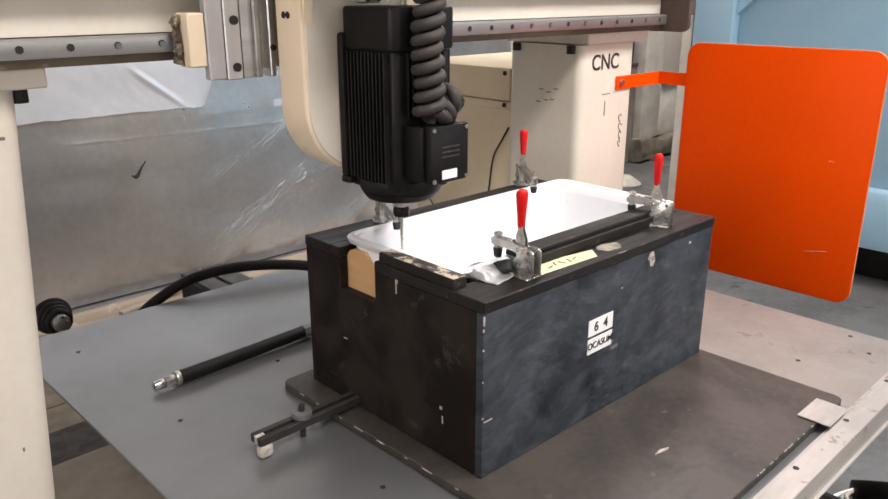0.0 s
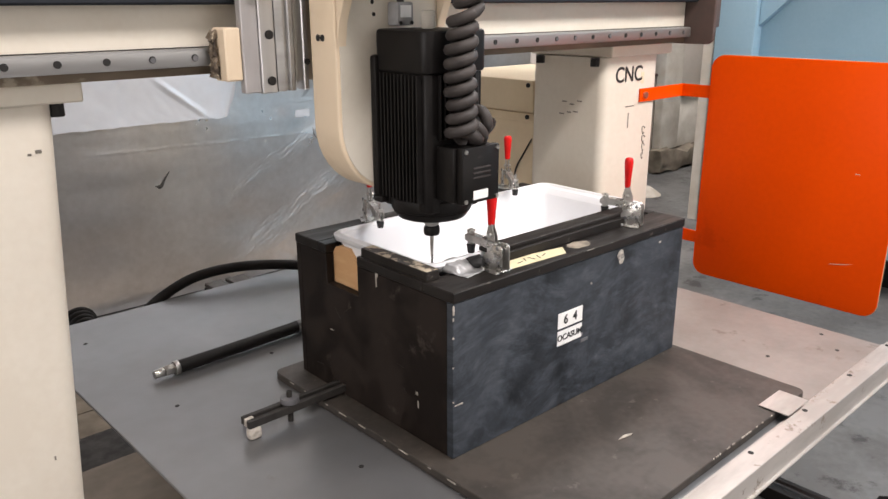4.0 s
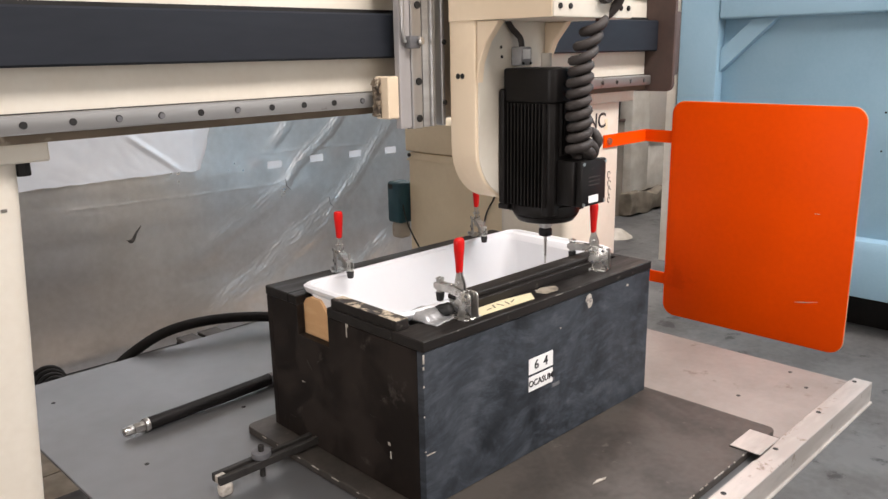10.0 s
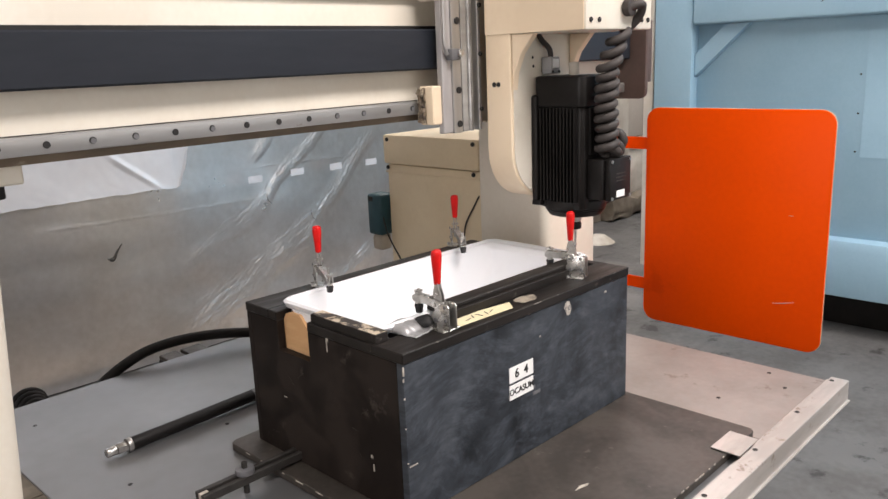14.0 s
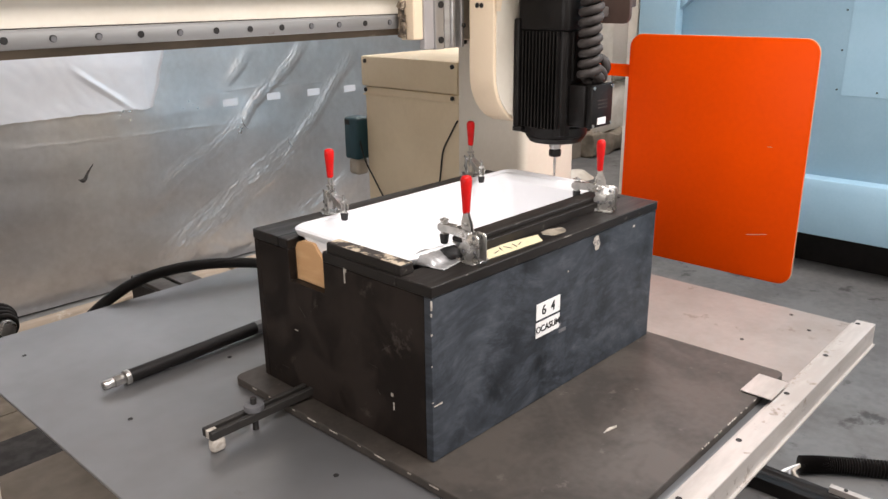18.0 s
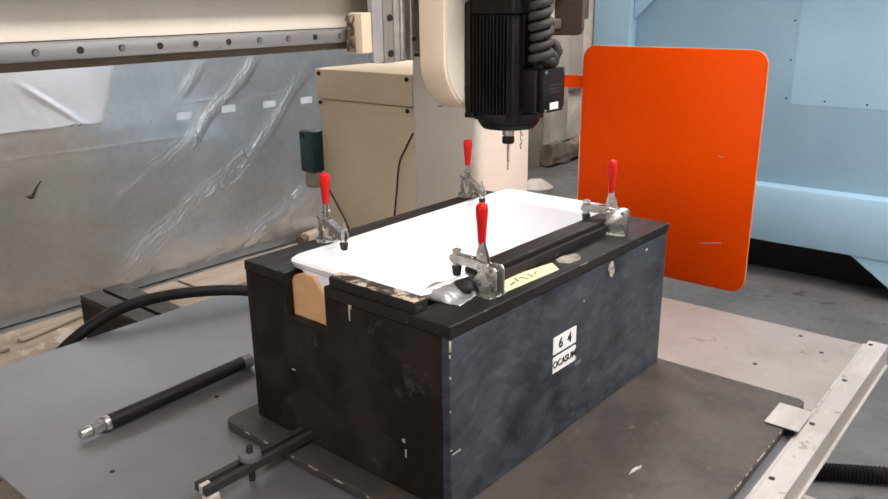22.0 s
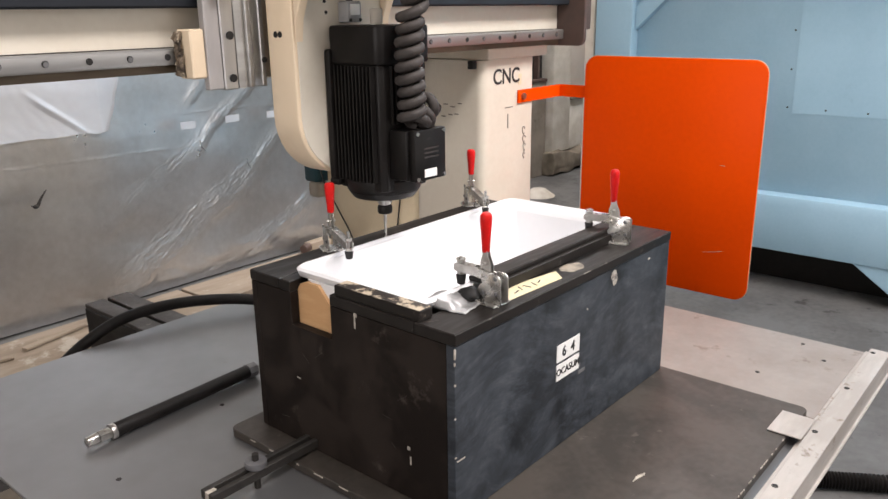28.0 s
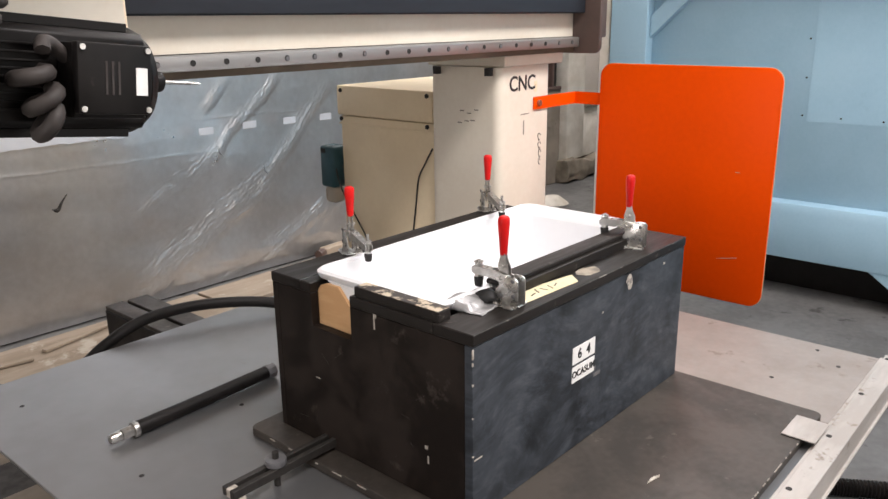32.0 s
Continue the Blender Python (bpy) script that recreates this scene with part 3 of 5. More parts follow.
# orange guard
guard = thing("guard_panel", (1.54, 0.05, -0.06), "glossy orange sheet-metal guard panel on brackets", "guard panel")
part("panel", extrude(rounded(-0.255, 0.365, -0.062, 0.70, 0.045, 8), 1.538, 1.542, "x", 0.001), M_ORANGE, guard)
part("panel_edge", extrude(rounded(-0.2562, 0.3652, -0.0628, 0.7012, 0.045, 8), 1.5422, 1.546, "x", 0.001), M_TRIM, guard, "pale raw sheet edge")
for z0 in (0.555, 0.045):
    br = part("bracket", extrude([(1.29, 0.4765), (1.29, 0.4715), (1.5475, 0.4715), (1.5475, 0.33), (1.5525, 0.33), (1.5525, 0.4765)], z0, z0 + 0.042, "z"), M_ORANGE, guard, "bent orange flat-bar bracket")
    part("bolt", tube((1.315, 0.471, z0 + 0.021), (1.315, 0.463, z0 + 0.021), 0.011, seg=6), M_ZINC, br)

# ---------------------------------------------------------------- bed and moving table
bed = thing("machine_bed", (0.4, 0.5, FLOOR), "dark welded steel machine bed under the table", "machine bed")
part("base_casting", box(0.0, 1.05, 0.05, 1.0, FLOOR, -0.30, 0.01), M_BROWN, bed)
for bx in (0.06, 0.90):
    part("bed_beam", box(bx - 0.05, bx + 0.05, 0.0, 1.05, -0.2995, -0.17, 0.006), M_BROWN, bed)
# black strip put in for the shaded gap in the floor
part("dark_strip", box(-0.50, 0.29, 1.546, 1.80, FLOOR, FLOOR + 0.012, 0.003), M_EDGE, bed, "black strip laid on the floor for a shaded gap")
part("floor_plate", box(-0.65, 0.29, 1.01, 1.543, FLOOR, FLOOR + 0.03, 0.003), M_DARKTAN, bed, "dusty brown cover plate on the floor")
# two thin sheets added over the floor for its tan tone
part("floor_sheet", box(-0.65, 0.29, 1.806, 1.995, FLOOR, FLOOR + 0.006, 0.001), M_MORTAR, bed, "thin brown sheet standing in for the paler floor")
part("floor_sheet", box(-0.65, 0.29, 2.003, 2.33, FLOOR, FLOOR + 0.006, 0.001), M_MORTAR, bed, "thin brown sheet standing in for the paler floor")
part("centre_beam", box(0.30, 0.47, -0.1, 1.69, -0.34, -0.165, 0.004), M_MOTOR, bed, "black centre beam with two guide strips")
part("guide_strip", box(0.302, 0.372, -0.1, 1.688, -0.1645, -0.150, 0.002), M_MAT, bed)
part("guide_strip", box(0.388, 0.468, -0.1, 1.688, -0.1645, -0.150, 0.002), M_MAT, bed)
part("cross_foot", box(0.0, 1.0, 0.3, 0.42, FLOOR, -0.5, 0.006), M_BROWN, bed)

table = thing("machine_table", (0.4, 0.4, -0.03), "moving router table of grey sheet steel with an aluminium edge bar", "machine table")
ON_TABLE.append(table)
part("sheet", box(-0.435, 0.80, -0.375, 1.285, -0.027, -0.020, 0.0015), M_SHEET, table, "scuffed grey steel table sheet")
part("side_plate", box(0.801, 1.252, -0.375, 1.285, -0.027, -0.020, 0.0015), M_PINK, table, "pinkish-grey worn plate")
part("frame", box(-0.33, 1.20, -0.33, 1.2, -0.125, -0.0275, 0.004), M_BROWN, table)
bm = extrude([(-0.372, -0.020), (-0.372, -0.011), (-0.3835, -0.011), (-0.3835, 0.0), (-0.430, 0.0), (-0.430, -0.055), (-0.436, -0.055), (-0.436, -0.060), (-0.424, -0.060), (-0.424, -0.020)], -0.5, 1.238, "x", 0.0012, 1)
bar = part("edge_bar", bm, M_ALU, table, "worn aluminium edge bar with bolt holes")
for k in range(-4, 5):
    hx = 0.707 + 0.2515 * k
    if -0.49 < hx < 1.23:
        part("bolt_hole", tube((hx, -0.394, -0.004), (hx, -0.394, 0.0008), 0.0062, seg=12), M_DARKHOLE, bar)
for hx, hy in ((1.206, -0.227), (0.96, -0.19), (1.13, -0.30), (-0.32, 1.12), (-0.29, 0.62), (-0.02, 0.21), (-0.13, 0.13), (0.02, 0.72)):
    part("screw_hole", tube((hx, hy, -0.023), (hx, hy, -0.0192), 0.0055, seg=12), M_DARKHOLE, table)
part("clip", box(0.650, 0.753, -0.3825, -0.314, 0.0012, 0.0040, 0.0008), M_ALU, table, "bright aluminium retaining tab")

# phenolic base board under the box
own = extrude(rounded(-0.05, 0.806, -0.354, 0.59, 0.018), -0.0195, -0.0005, "z", 0.0015, 1)
board = single("base_board", own, M_MAT, (0.38, 0.1, -0.0195), "brown-black phenolic base board lying on the table", "base board")
ON_TABLE.append(board)

# ---------------------------------------------------------------- fixture box
HB = 0.353
fx = thing("fixture_box", (0.393, 0.27, 0), "black-painted plywood fixture box with a notched side", "fixture box")
ON_TABLE.append(fx)
part("front_panel", box(0.0, 0.787, 0.0, 0.018, 0.0, 0.331, 0.0012), M_SMEAR, fx, "smeared blue-black front panel")
part("back_panel", box(0.0, 0.787, 0.527, 0.545, 0.0, 0.331, 0.0012), M_BOX, fx)
part("end_panel", box(0.769, 0.787, 0.0182, 0.5268, 0.0, 0.331, 0.0012), M_BOX, fx)
prof = [(0.0182, 0.0), (0.5268, 0.0), (0.5268, 0.331), (0.420, 0.331), (0.420, 0.262), (0.303, 0.262), (0.303, 0.331), (0.0182, 0.331)]
part("side_panel", extrude(prof, 0.0, 0.020, "x", 0.001, 1), M_BOX, fx, "brown-black notched side panel")
part("top_board", box(-0.001, 0.789, -0.002, 0.088, 0.3312, HB, 0.002), M_BOXTOP, fx)
part("top_board", box(-0.001, 0.789, 0.452, 0.547, 0.3312, HB, 0.002), M_BOXTOP, fx)
part("top_board", box(-0.001, 0.050, 0.0882, 0.303, 0.3312, HB, 0.002), M_BOXTOP, fx)
part("top_board", box(-0.001, 0.050, 0.420, 0.4518, 0.3312, HB, 0.002), M_BOXTOP, fx)
part("top_board", box(0.764, 0.789, 0.0882, 0.4518, 0.3312, HB, 0.001), M_BOXTOP, fx)
part("inner_plywood", extrude([(0.290, 0.2), (0.424, 0.2), (0.424, 0.330), (0.412, 0.345), (0.396, 0.351), (0.360, 0.351), (0.328, 0.318), (0.290, 0.312)], 0.0215, 0.031, "x"), M_PLY, fx, "raw birch plywood block behind the notch")
part("edge_strip", box(0.003, 0.036, 0.078, 0.292, HB, HB + 0.020, 0.0015), M_BOXTOP, fx, "black strip screwed on the side edge")
part("strip_top", box(0.0045, 0.0345, 0.080, 0.290, HB + 0.0202, HB + 0.0208), M_WORNSTRIP, fx, "worn top with bare wood patches")
part("inner_bar", box(0.175, 0.705, 0.070, 0.112, HB + 0.0205, HB + 0.031, 0.002), M_BOXTOP, fx, "black bar lying over the tray's rim")
part("bar_spacer", box(0.19, 0.69, 0.060, 0.0765, HB + 0.0002, HB + 0.0203, 0.001), M_BOXTOP, fx)
part("label_plate", box(0.309, 0.392, -0.0016, -0.0002, 0.190, 0.226, 0.0), M_WHITE, fx, "white handwritten label")
part("label_plate", box(0.309, 0.392, -0.0016, -0.0002, 0.150, 0.184, 0.0), M_WHITE, fx, "white handwritten label")
up = Euler((radians(90), 0, 0)).to_matrix().to_4x4()
letters("6  4", 0.030, Matrix.Translation((0.350, -0.0020, 0.208)) @ up, M_INK, "lettering", fx)
letters("OCASUM", 0.0203, Matrix.Translation((0.350, -0.0020, 0.167)) @ up, M_INK, "lettering", fx)

TURN_BOX = Euler((0, 0, radians(-0.8))).to_matrix().to_4x4()
fx.matrix_basis = TURN_BOX @ Matrix.Translation(ORIGIN[fx])

# white tray in the box
bm = bmesh.new()


def ring(x0, x1, y0, y1, r, z):
    return [bm.verts.new((x, y, z)) for x, y in rounded(x0, x1, y0, y1, r, 6)]


rs = [ring(0.036, 0.784, 0.101, 0.444, 0.030, 0.3555), ring(0.033, 0.787, 0.098, 0.447, 0.030, 0.368), ring(0.038, 0.782, 0.103, 0.442, 0.030, 0.3725),
      ring(0.044, 0.775, 0.109, 0.436, 0.030, 0.3725), ring(0.047, 0.771, 0.112, 0.433, 0.030, 0.3670), ring(0.050, 0.752, 0.115, 0.429, 0.032, 0.3665), ring(0.054, 0.747, 0.118, 0.426, 0.032, 0.362), ring(0.058, 0.741, 0.122, 0.422, 0.032, 0.352),
      ring(0.074, 0.724, 0.138, 0.406, 0.040, 0.238), ring(0.080, 0.718, 0.144, 0.400, 0.042, 0.226), ring(0.094, 0.704, 0.158, 0.386, 0.045, 0.221)]
for a, b in zip(rs, rs[1:]):
    for k in range(len(a)):
        bm.faces.new((a[k], a[(k + 1) % len(a)], b[(k + 1) % len(a)], b[k]))
bm.faces.new(rs[-1])
bmesh.ops.recalc_face_normals(bm, faces=bm.faces)
smooth(bm, 22)
tray = single("plastic_tray", bm, M_TUB, (0.43, 0.28, 0.352), "glossy white vacuum-formed plastic tray seated in the box", "plastic tray")
tray.modifiers.new("thickness", "SOLIDIFY").thickness = 0.003
part("corner_flap", extrude([(0.398, 0.3555), (0.292, 0.3555), (0.292, 0.298), (0.326, 0.298), (0.376, 0.347)], 0.0335, 0.0365, "x"), M_TUB, tray)
ON_TABLE.append(tray)


# toggle clamps
def toggle_clamp(at, turn, reach=0.066, size=1.0, tall=0.0):
    c = thing("toggle_clamp", (0, 0, 0), "zinc-plated toggle clamp with a red grip, closed on the tray's rim", "toggle clamp", "toggle clamps on the box")
    part("base", box(-0.017, 0.017, -0.040, 0.014, 0.0, 0.003, 0.0008), M_ZINC, c)
    for sx in (-1, 1):
        prof = [(-0.042, 0.003), (0.013, 0.003), (0.013, 0.018), (0.005, 0.032), (-0.007, 0.042), (-0.014, 0.053), (-0.020, 0.0565), (-0.036, 0.0565), (-0.042, 0.051)]
        plate = part("side_plate", extrude(prof, sx * 0.0112 - 0.0012, sx * 0.0112 + 0.0012, "x", 0.0006, 2), M_ZINC, c)
        for py, pz in ((-0.030, 0.050), (-0.032, 0.022), (-0.004, 0.020)):
            part("rivet", tube((sx * 0.0125, py, pz), (sx * 0.0142, py, pz), 0.0042, 0.0030, seg=12), M_GREYPL, plate, "dark rivet head")
        part("flange_foot", box(min(sx * 0.0125, sx * 0.025), max(sx * 0.0125, sx * 0.025), -0.038, 0.010, 0.0001, 0.0028, 0.0008), M_ZINC, c)
        part("arm_bar", extrude([(-0.020, 0.039), (0.006, 0.043), (0.022, 0.045), (reach + 0.006, 0.0455), (reach + 0.011, 0.049), (reach + 0.011, 0.058), (reach + 0.006, 0.0615), (0.010, 0.0615), (-0.020, 0.056)], sx * 0.0072 - 0.0013, sx * 0.0072 + 0.0013, "x", 0.0005, 1), M_ZINC, c)
        part("link_plate", extrude([(-0.012, 0.030), (0.004, 0.030), (0.009, 0.052), (0.008, 0.074), (0.004, 0.088), (0.004, 0.100), (-0.006, 0.100), (-0.008, 0.086), (-0.015, 0.070), (-0.016, 0.048)], sx * 0.0040 - 0.0011, sx * 0.0040 + 0.0011, "x", 0.0005, 1), M_ZINC, c)
    part("arm_web", box(-0.0058, 0.0058, 0.022, reach - 0.006, 0.0585, 0.0612, 0.0004), M_ZINC, c)
    for py, pz in ((-0.012, 0.052), (0.001, 0.049), (-0.004, 0.072)):
        part("pivot_pin", tube((-0.0105, py, pz), (0.0105, py, pz), 0.0036, seg=12, bevel=0.0008), M_ZINC, c)
    part("bolt", tube((0.0195, -0.026, 0.0029), (0.0195, -0.026, 0.008), 0.0050, seg=6), M_ZINC, c)
    part("bolt", tube((-0.0195, 0.002, 0.0029), (-0.0195, 0.002, 0.008), 0.0050, seg=6), M_ZINC, c)
    part("spindle", tube((0, reach, 0.030), (0, reach, 0.072 + tall), 0.0034, seg=10), M_ZINC, c)
    for z0, rr in ((0.0395, 0.0078), (0.0618, 0.0082)):
        part("nut", tube((0, reach, z0), (0, reach, z0 + 0.0058), rr, seg=6, bevel=0.0006), M_ZINC, c)
    part("washer", tube((0, reach, 0.0676), (0, reach, 0.0692), 0.0092, seg=16), M_ZINC, c)
    part("rubber_tip", tube((0, reach, 0.0203 / size), (0, reach, 0.0390), 0.0074, 0.0098, seg=14, bevel=0.0015), M_BLACKRUB, c)
    own = bmesh.new()
    rings = []
    for z, r in ((0.092, 0.0068), (0.095, 0.0080), (0.118, 0.0094), (0.140, 0.0114), (0.153, 0.0122), (0.159, 0.0116), (0.1625, 0.0092), (0.1640, 0.0060)):
        rings.append([own.verts.new((r * math.cos(2 * math.pi * k / 16), r * 0.85 * math.sin(2 * math.pi * k / 16) - 0.001, z)) for k in range(16)])
    for a, b in zip(rings, rings[1:]):
        for k in range(16):
            own.faces.new((a[k], a[(k + 1) % 16], b[(k + 1) % 16], b[k]))
    own.faces.new(rings[0][::-1])
    own.faces.new(rings[-1])
    smooth(own, 70)
    part("grip", own, M_RED, c, "dipped red vinyl grip")
    for o in c.children:
        if size != 1.0:
            o.data.transform(Matrix.Scale(size, 4))
    c.matrix_basis = Matrix.Translation(at) @ pose(0, 0, 0, 0, 0, turn)
    ORIGIN[c] = Vector(at)
    return c


CLAMPS = [toggle_clamp((0.157, 0.055, HB), 0, 0.056), toggle_clamp((0.630, 0.058, HB), 17, 0.052),
          toggle_clamp((0.200, 0.506, HB), 152, 0.136 / 0.93, 0.93, 0.012), toggle_clamp((0.705, 0.515, HB), 140, 0.168 / 0.93, 0.93, 0.012)]
ON_TABLE += CLAMPS

# ---------------------------------------------------------------- hose and strap on the table
hose = thing("air_hose", (-0.05, 0.776, -0.02), "black rubber hose with a bright steel coupling on the table", "hose")
part("hose_body", sweep(curve([(-0.215, 0.775, -0.002), (-0.05, 0.778, -0.001), (0.07, 0.782, 0.0), (0.14, 0.785, 0.0)], 24), 0.0166, 14), M_HOSE, hose)
part("coupling", tube((-0.222, 0.775, -0.002), (-0.250, 0.7745, -0.002), 0.0140, seg=6, bevel=0.002), M_ZINC, hose)
part("ferrule", tube((-0.212, 0.775, -0.002), (-0.224, 0.775, -0.002), 0.0176, seg=18, bevel=0.001), M_ZINC, hose)
part("nipple", tube((-0.2505, 0.7745, -0.002), (-0.276, 0.774, -0.002), 0.0120, 0.0105, seg=14, bevel=0.0015), M_ZINC, hose)
part("tail_fitting", tube((0.1405, 0.785, 0.0), (0.165, 0.786, 0.0), 0.019, seg=8, bevel=0.002), M_GREYPL, hose)
ON_TABLE.append(hose)

strap = thing("clamp_strap", (-0.11, 0.385, -0.02), "black slotted steel clamp strap with a stud and a step block", "clamp strap")
for dy in (-0.012, 0.012):
    part("strap_bar", box(-0.245, 0.03, 0.383 + dy - 0.006, 0.383 + dy + 0.006, 0.008, 0.026, 0.0012), M_EDGE, strap)
part("end_piece", box(-0.245, -0.225, 0.3775, 0.3885, 0.0085, 0.0255, 0.001), M_CHIP, strap)
part("step_block", box(-0.246, -0.216, 0.362, 0.384, -0.0195, 0.0078, 0.007, 3), M_CHIP, strap, "pale steel spacer")
part("washer", tube((-0.134, 0.383, 0.0262), (-0.134, 0.383, 0.040), 0.021, seg=24, bevel=0.002), M_GREYPL, strap, "knurled grey nut")
part("stud", tube((-0.134, 0.383, -0.02), (-0.134, 0.383, 0.053), 0.0065, seg=12), M_EDGE, strap)
ON_TABLE.append(strap)

# ---------------------------------------------------------------- carriage and spindle head (built with the tool's axis at x = 0, y = 0.15, collet nut at z = 0)
HY = 0.15
carriage = thing("gantry_carriage", (0, 0.37, 0.71), "steel and cream gantry carriage with vertical guide strips", "carriage")
part("carriage_plate", box(-0.262, 0.16, 0.372, 0.3845, 0.720, 1.14, 0.003), M_CREAM, carriage)
part("slide_plate", box(-0.282, -0.248, 0.352, 0.3715, 0.706, 1.16, 0.002), M_DULL, carriage, "dull steel slide plate")
part("bolt_strip", box(-0.2475, -0.215, 0.349, 0.3715, 0.704, 1.16, 0.002), M_STEEL, carriage, "bright steel strip with bolts")
prof = [(-0.2145, 0.3715), (-0.2145, 0.348), (-0.199, 0.345), (-0.195, 0.352), (-0.190, 0.352), (-0.186, 0.345), (-0.178, 0.345), (-0.174, 0.349), (-0.174, 0.3715)]
part("guide_strip", extrude(prof, 0.706, 1.16, "z"), M_RAIL, carriage)
part("guide_strip", box(-0.160, -0.148, 0.340, 0.3715, 0.706, 1.16, 0.002), M_STEEL, carriage)
part("limit_switch", box(-0.268, -0.236, 0.330, 0.3495, 0.886, 0.914, 0.003, 2), M_GREYPL, carriage, "grey limit switch")
part("switch_roller", tube((-0.240, 0.329, 0.903), (-0.240, 0.321, 0.903), 0.009, seg=14, bevel=0.002), M_ZINC, carriage)
part("conduit", sweep(curve([(-0.272, 0.343, 0.90), (-0.281, 0.342, 0.93), (-0.280, 0.342, 1.0), (-0.280, 0.342, 1.15)], 16), 0.005, 8), M_STEEL, carriage)
part("upper_bearing", box(-0.306, -0.2795, 0.352, 0.404, 1.03, 1.10, 0.003), M_CREAM, carriage)
for z0 in (0.76, 0.90, 1.02):
    part("bolt", tube((-0.154, 0.3395, z0), (-0.154, 0.335, z0), 0.006, seg=8), M_DARKHOLE, carriage)
for z0 in (0.727, 0.812, 0.897, 0.982, 1.067):
    part("bolt", tube((-0.228, 0.3495, z0), (-0.228, 0.3455, z0), 0.0085, seg=10), M_DARKHOLE, carriage)
part("bearing_block", box(-0.315, -0.2825, 0.356, 0.404, 0.730, 0.826, 0.003), M_CREAM_ARM, carriage)
own = bmesh.new()
bmesh.ops.create_cube(own, size=1)
bmesh.ops.subdivide_edges(own, edges=own.edges, cuts=9, use_grid_fill=True)
for v in own.verts:
    v.co = Vector((-0.3205 + 0.008 * v.co.x, 0.392 + 0.020 * v.co.y, 0.778 + 0.082 * v.co.z))
    v.co += Vector((0.012 * noise.noise(v.co * 130), 0.010 * noise.noise(v.co * 110 + Vector((5, 0, 0))), 0.010 * noise.noise(v.co * 120 + Vector((0, 9, 0)))))
part("wiper", own, M_FRAYED, carriage, "frayed dark rail wiper")

head = thing("spindle_head", (0, HY, 0), "cream cast spindle head carrying a black finned motor", "spindle head")
# arm: an upright tongue with a round lower end, and a block that overhangs the motor
AX, AZ, AR = -0.025, 0.209, 0.134


def tongue(r):
    out = [(AX + r, 0.69), (AX - r, 0.69)]
    return out + [(AX + r * math.cos(radians(a)), AZ + r * math.sin(radians(a))) for a in range(180, 361, 9)]


# front and side light are put into two tones of the arm's cream
part("arm", extrude(tongue(AR), HY + 0.083, HY + 0.166, "y", 0.005, 3), M_CREAM_ARM, head, "tan cast arm with a round lower end")
part("arm_face", extrude(tongue(AR - 0.007), HY + 0.0795, HY + 0.0828, "y", 0.001, 1), M_CREAM, head, "pale arm face, front light put into its tone")
part("overhang", box(-0.159, 0.136, HY - 0.138, HY + 0.0790, 0.4975, 0.70, 0.005, 2), M_CREAM, head)
cove = [(HY + 0.0790, 0.36), (HY + 0.072, 0.405), (HY + 0.052, 0.450), (HY + 0.012, 0.497), (HY + 0.0790, 0.497)]
for x0, x1 in ((-0.159, -0.137), (0.087, 0.109)):
    part("cheek", extrude(cove, x0, x1, "x", 0.002, 1), M_CREAM_ARM, head)
part("side_skin", box(-0.1618, -0.1592, HY - 0.134, HY + 0.164, 0.4985, 0.70, 0.001), M_CREAM_ARM, head, "tan side face, side light put into its tone")
part("saddle", box(-0.105, 0.10, HY + 0.1665, HY + 0.1935, 0.215, 0.70, 0.004), M_BROWN, head, "dark steel saddle behind the arm")
for hy in (0.138, 0.124):
    part("hole", tube((-0.1600, HY + hy, 0.376), (-0.1575, HY + hy, 0.376), 0.0065, seg=12), M_DARKHOLE, head)
for hx in (-0.140, -0.105, 0.085, 0.115):
    part("bolt", tube((hx, HY - 0.1335, 0.520), (hx, HY - 0.1415, 0.520), 0.006, seg=10, bevel=0.001), M_DARKHOLE, head)
part("connector", box(-0.040, 0.0, HY + 0.047, HY + 0.0790, 0.397, 0.440, 0.004, 2), M_CONN, head, "grey cable connector")
part("connector_label", box(-0.033, -0.007, HY + 0.0458, HY + 0.0467, 0.412, 0.434), M_WHITE, head)
for sx in (-0.034, -0.006):
    part("connector_screw", tube((sx, HY + 0.0468, 0.402), (sx, HY + 0.0445, 0.402), 0.0035, seg=8), M_DARKHOLE, head)
part("lead", sweep(curve([(-0.020, HY + 0.062, 0.438), (-0.024, HY + 0.064, 0.46), (-0.045, HY + 0.07, 0.48), (-0.06, HY + 0.072, 0.4985)], 12), 0.007, 8), M_RUBBER, head)
for hx, hz in ((-0.075, 0.44), (-0.072, 0.418), (-0.05, 0.49)):
    part("hole", tube((hx, HY + 0.0810, hz), (hx, HY + 0.0785, hz), 0.004, seg=8), M_DARKHOLE, head)

# motor turns about an axis along y
PIV = 0.125
PIX = -0.03
motor = part("motor", bmesh.new(), M_MOTOR, head, "black finned spindle motor")
motor.location = (PIX, 0, PIV)
ORIGIN[motor] = Vector((PIX, HY, PIV))


def mpart(name, bm, material, label=""):
    return part(name, bm, material, motor, label)


def octo(hx, hy, c):
    return [(hx, HY - hy + c), (hx, HY + hy - c), (hx - c, HY + hy), (-hx + c, HY + hy), (-hx, HY + hy - c), (-hx, HY - hy + c), (-hx + c, HY - hy), (hx - c, HY - hy)]


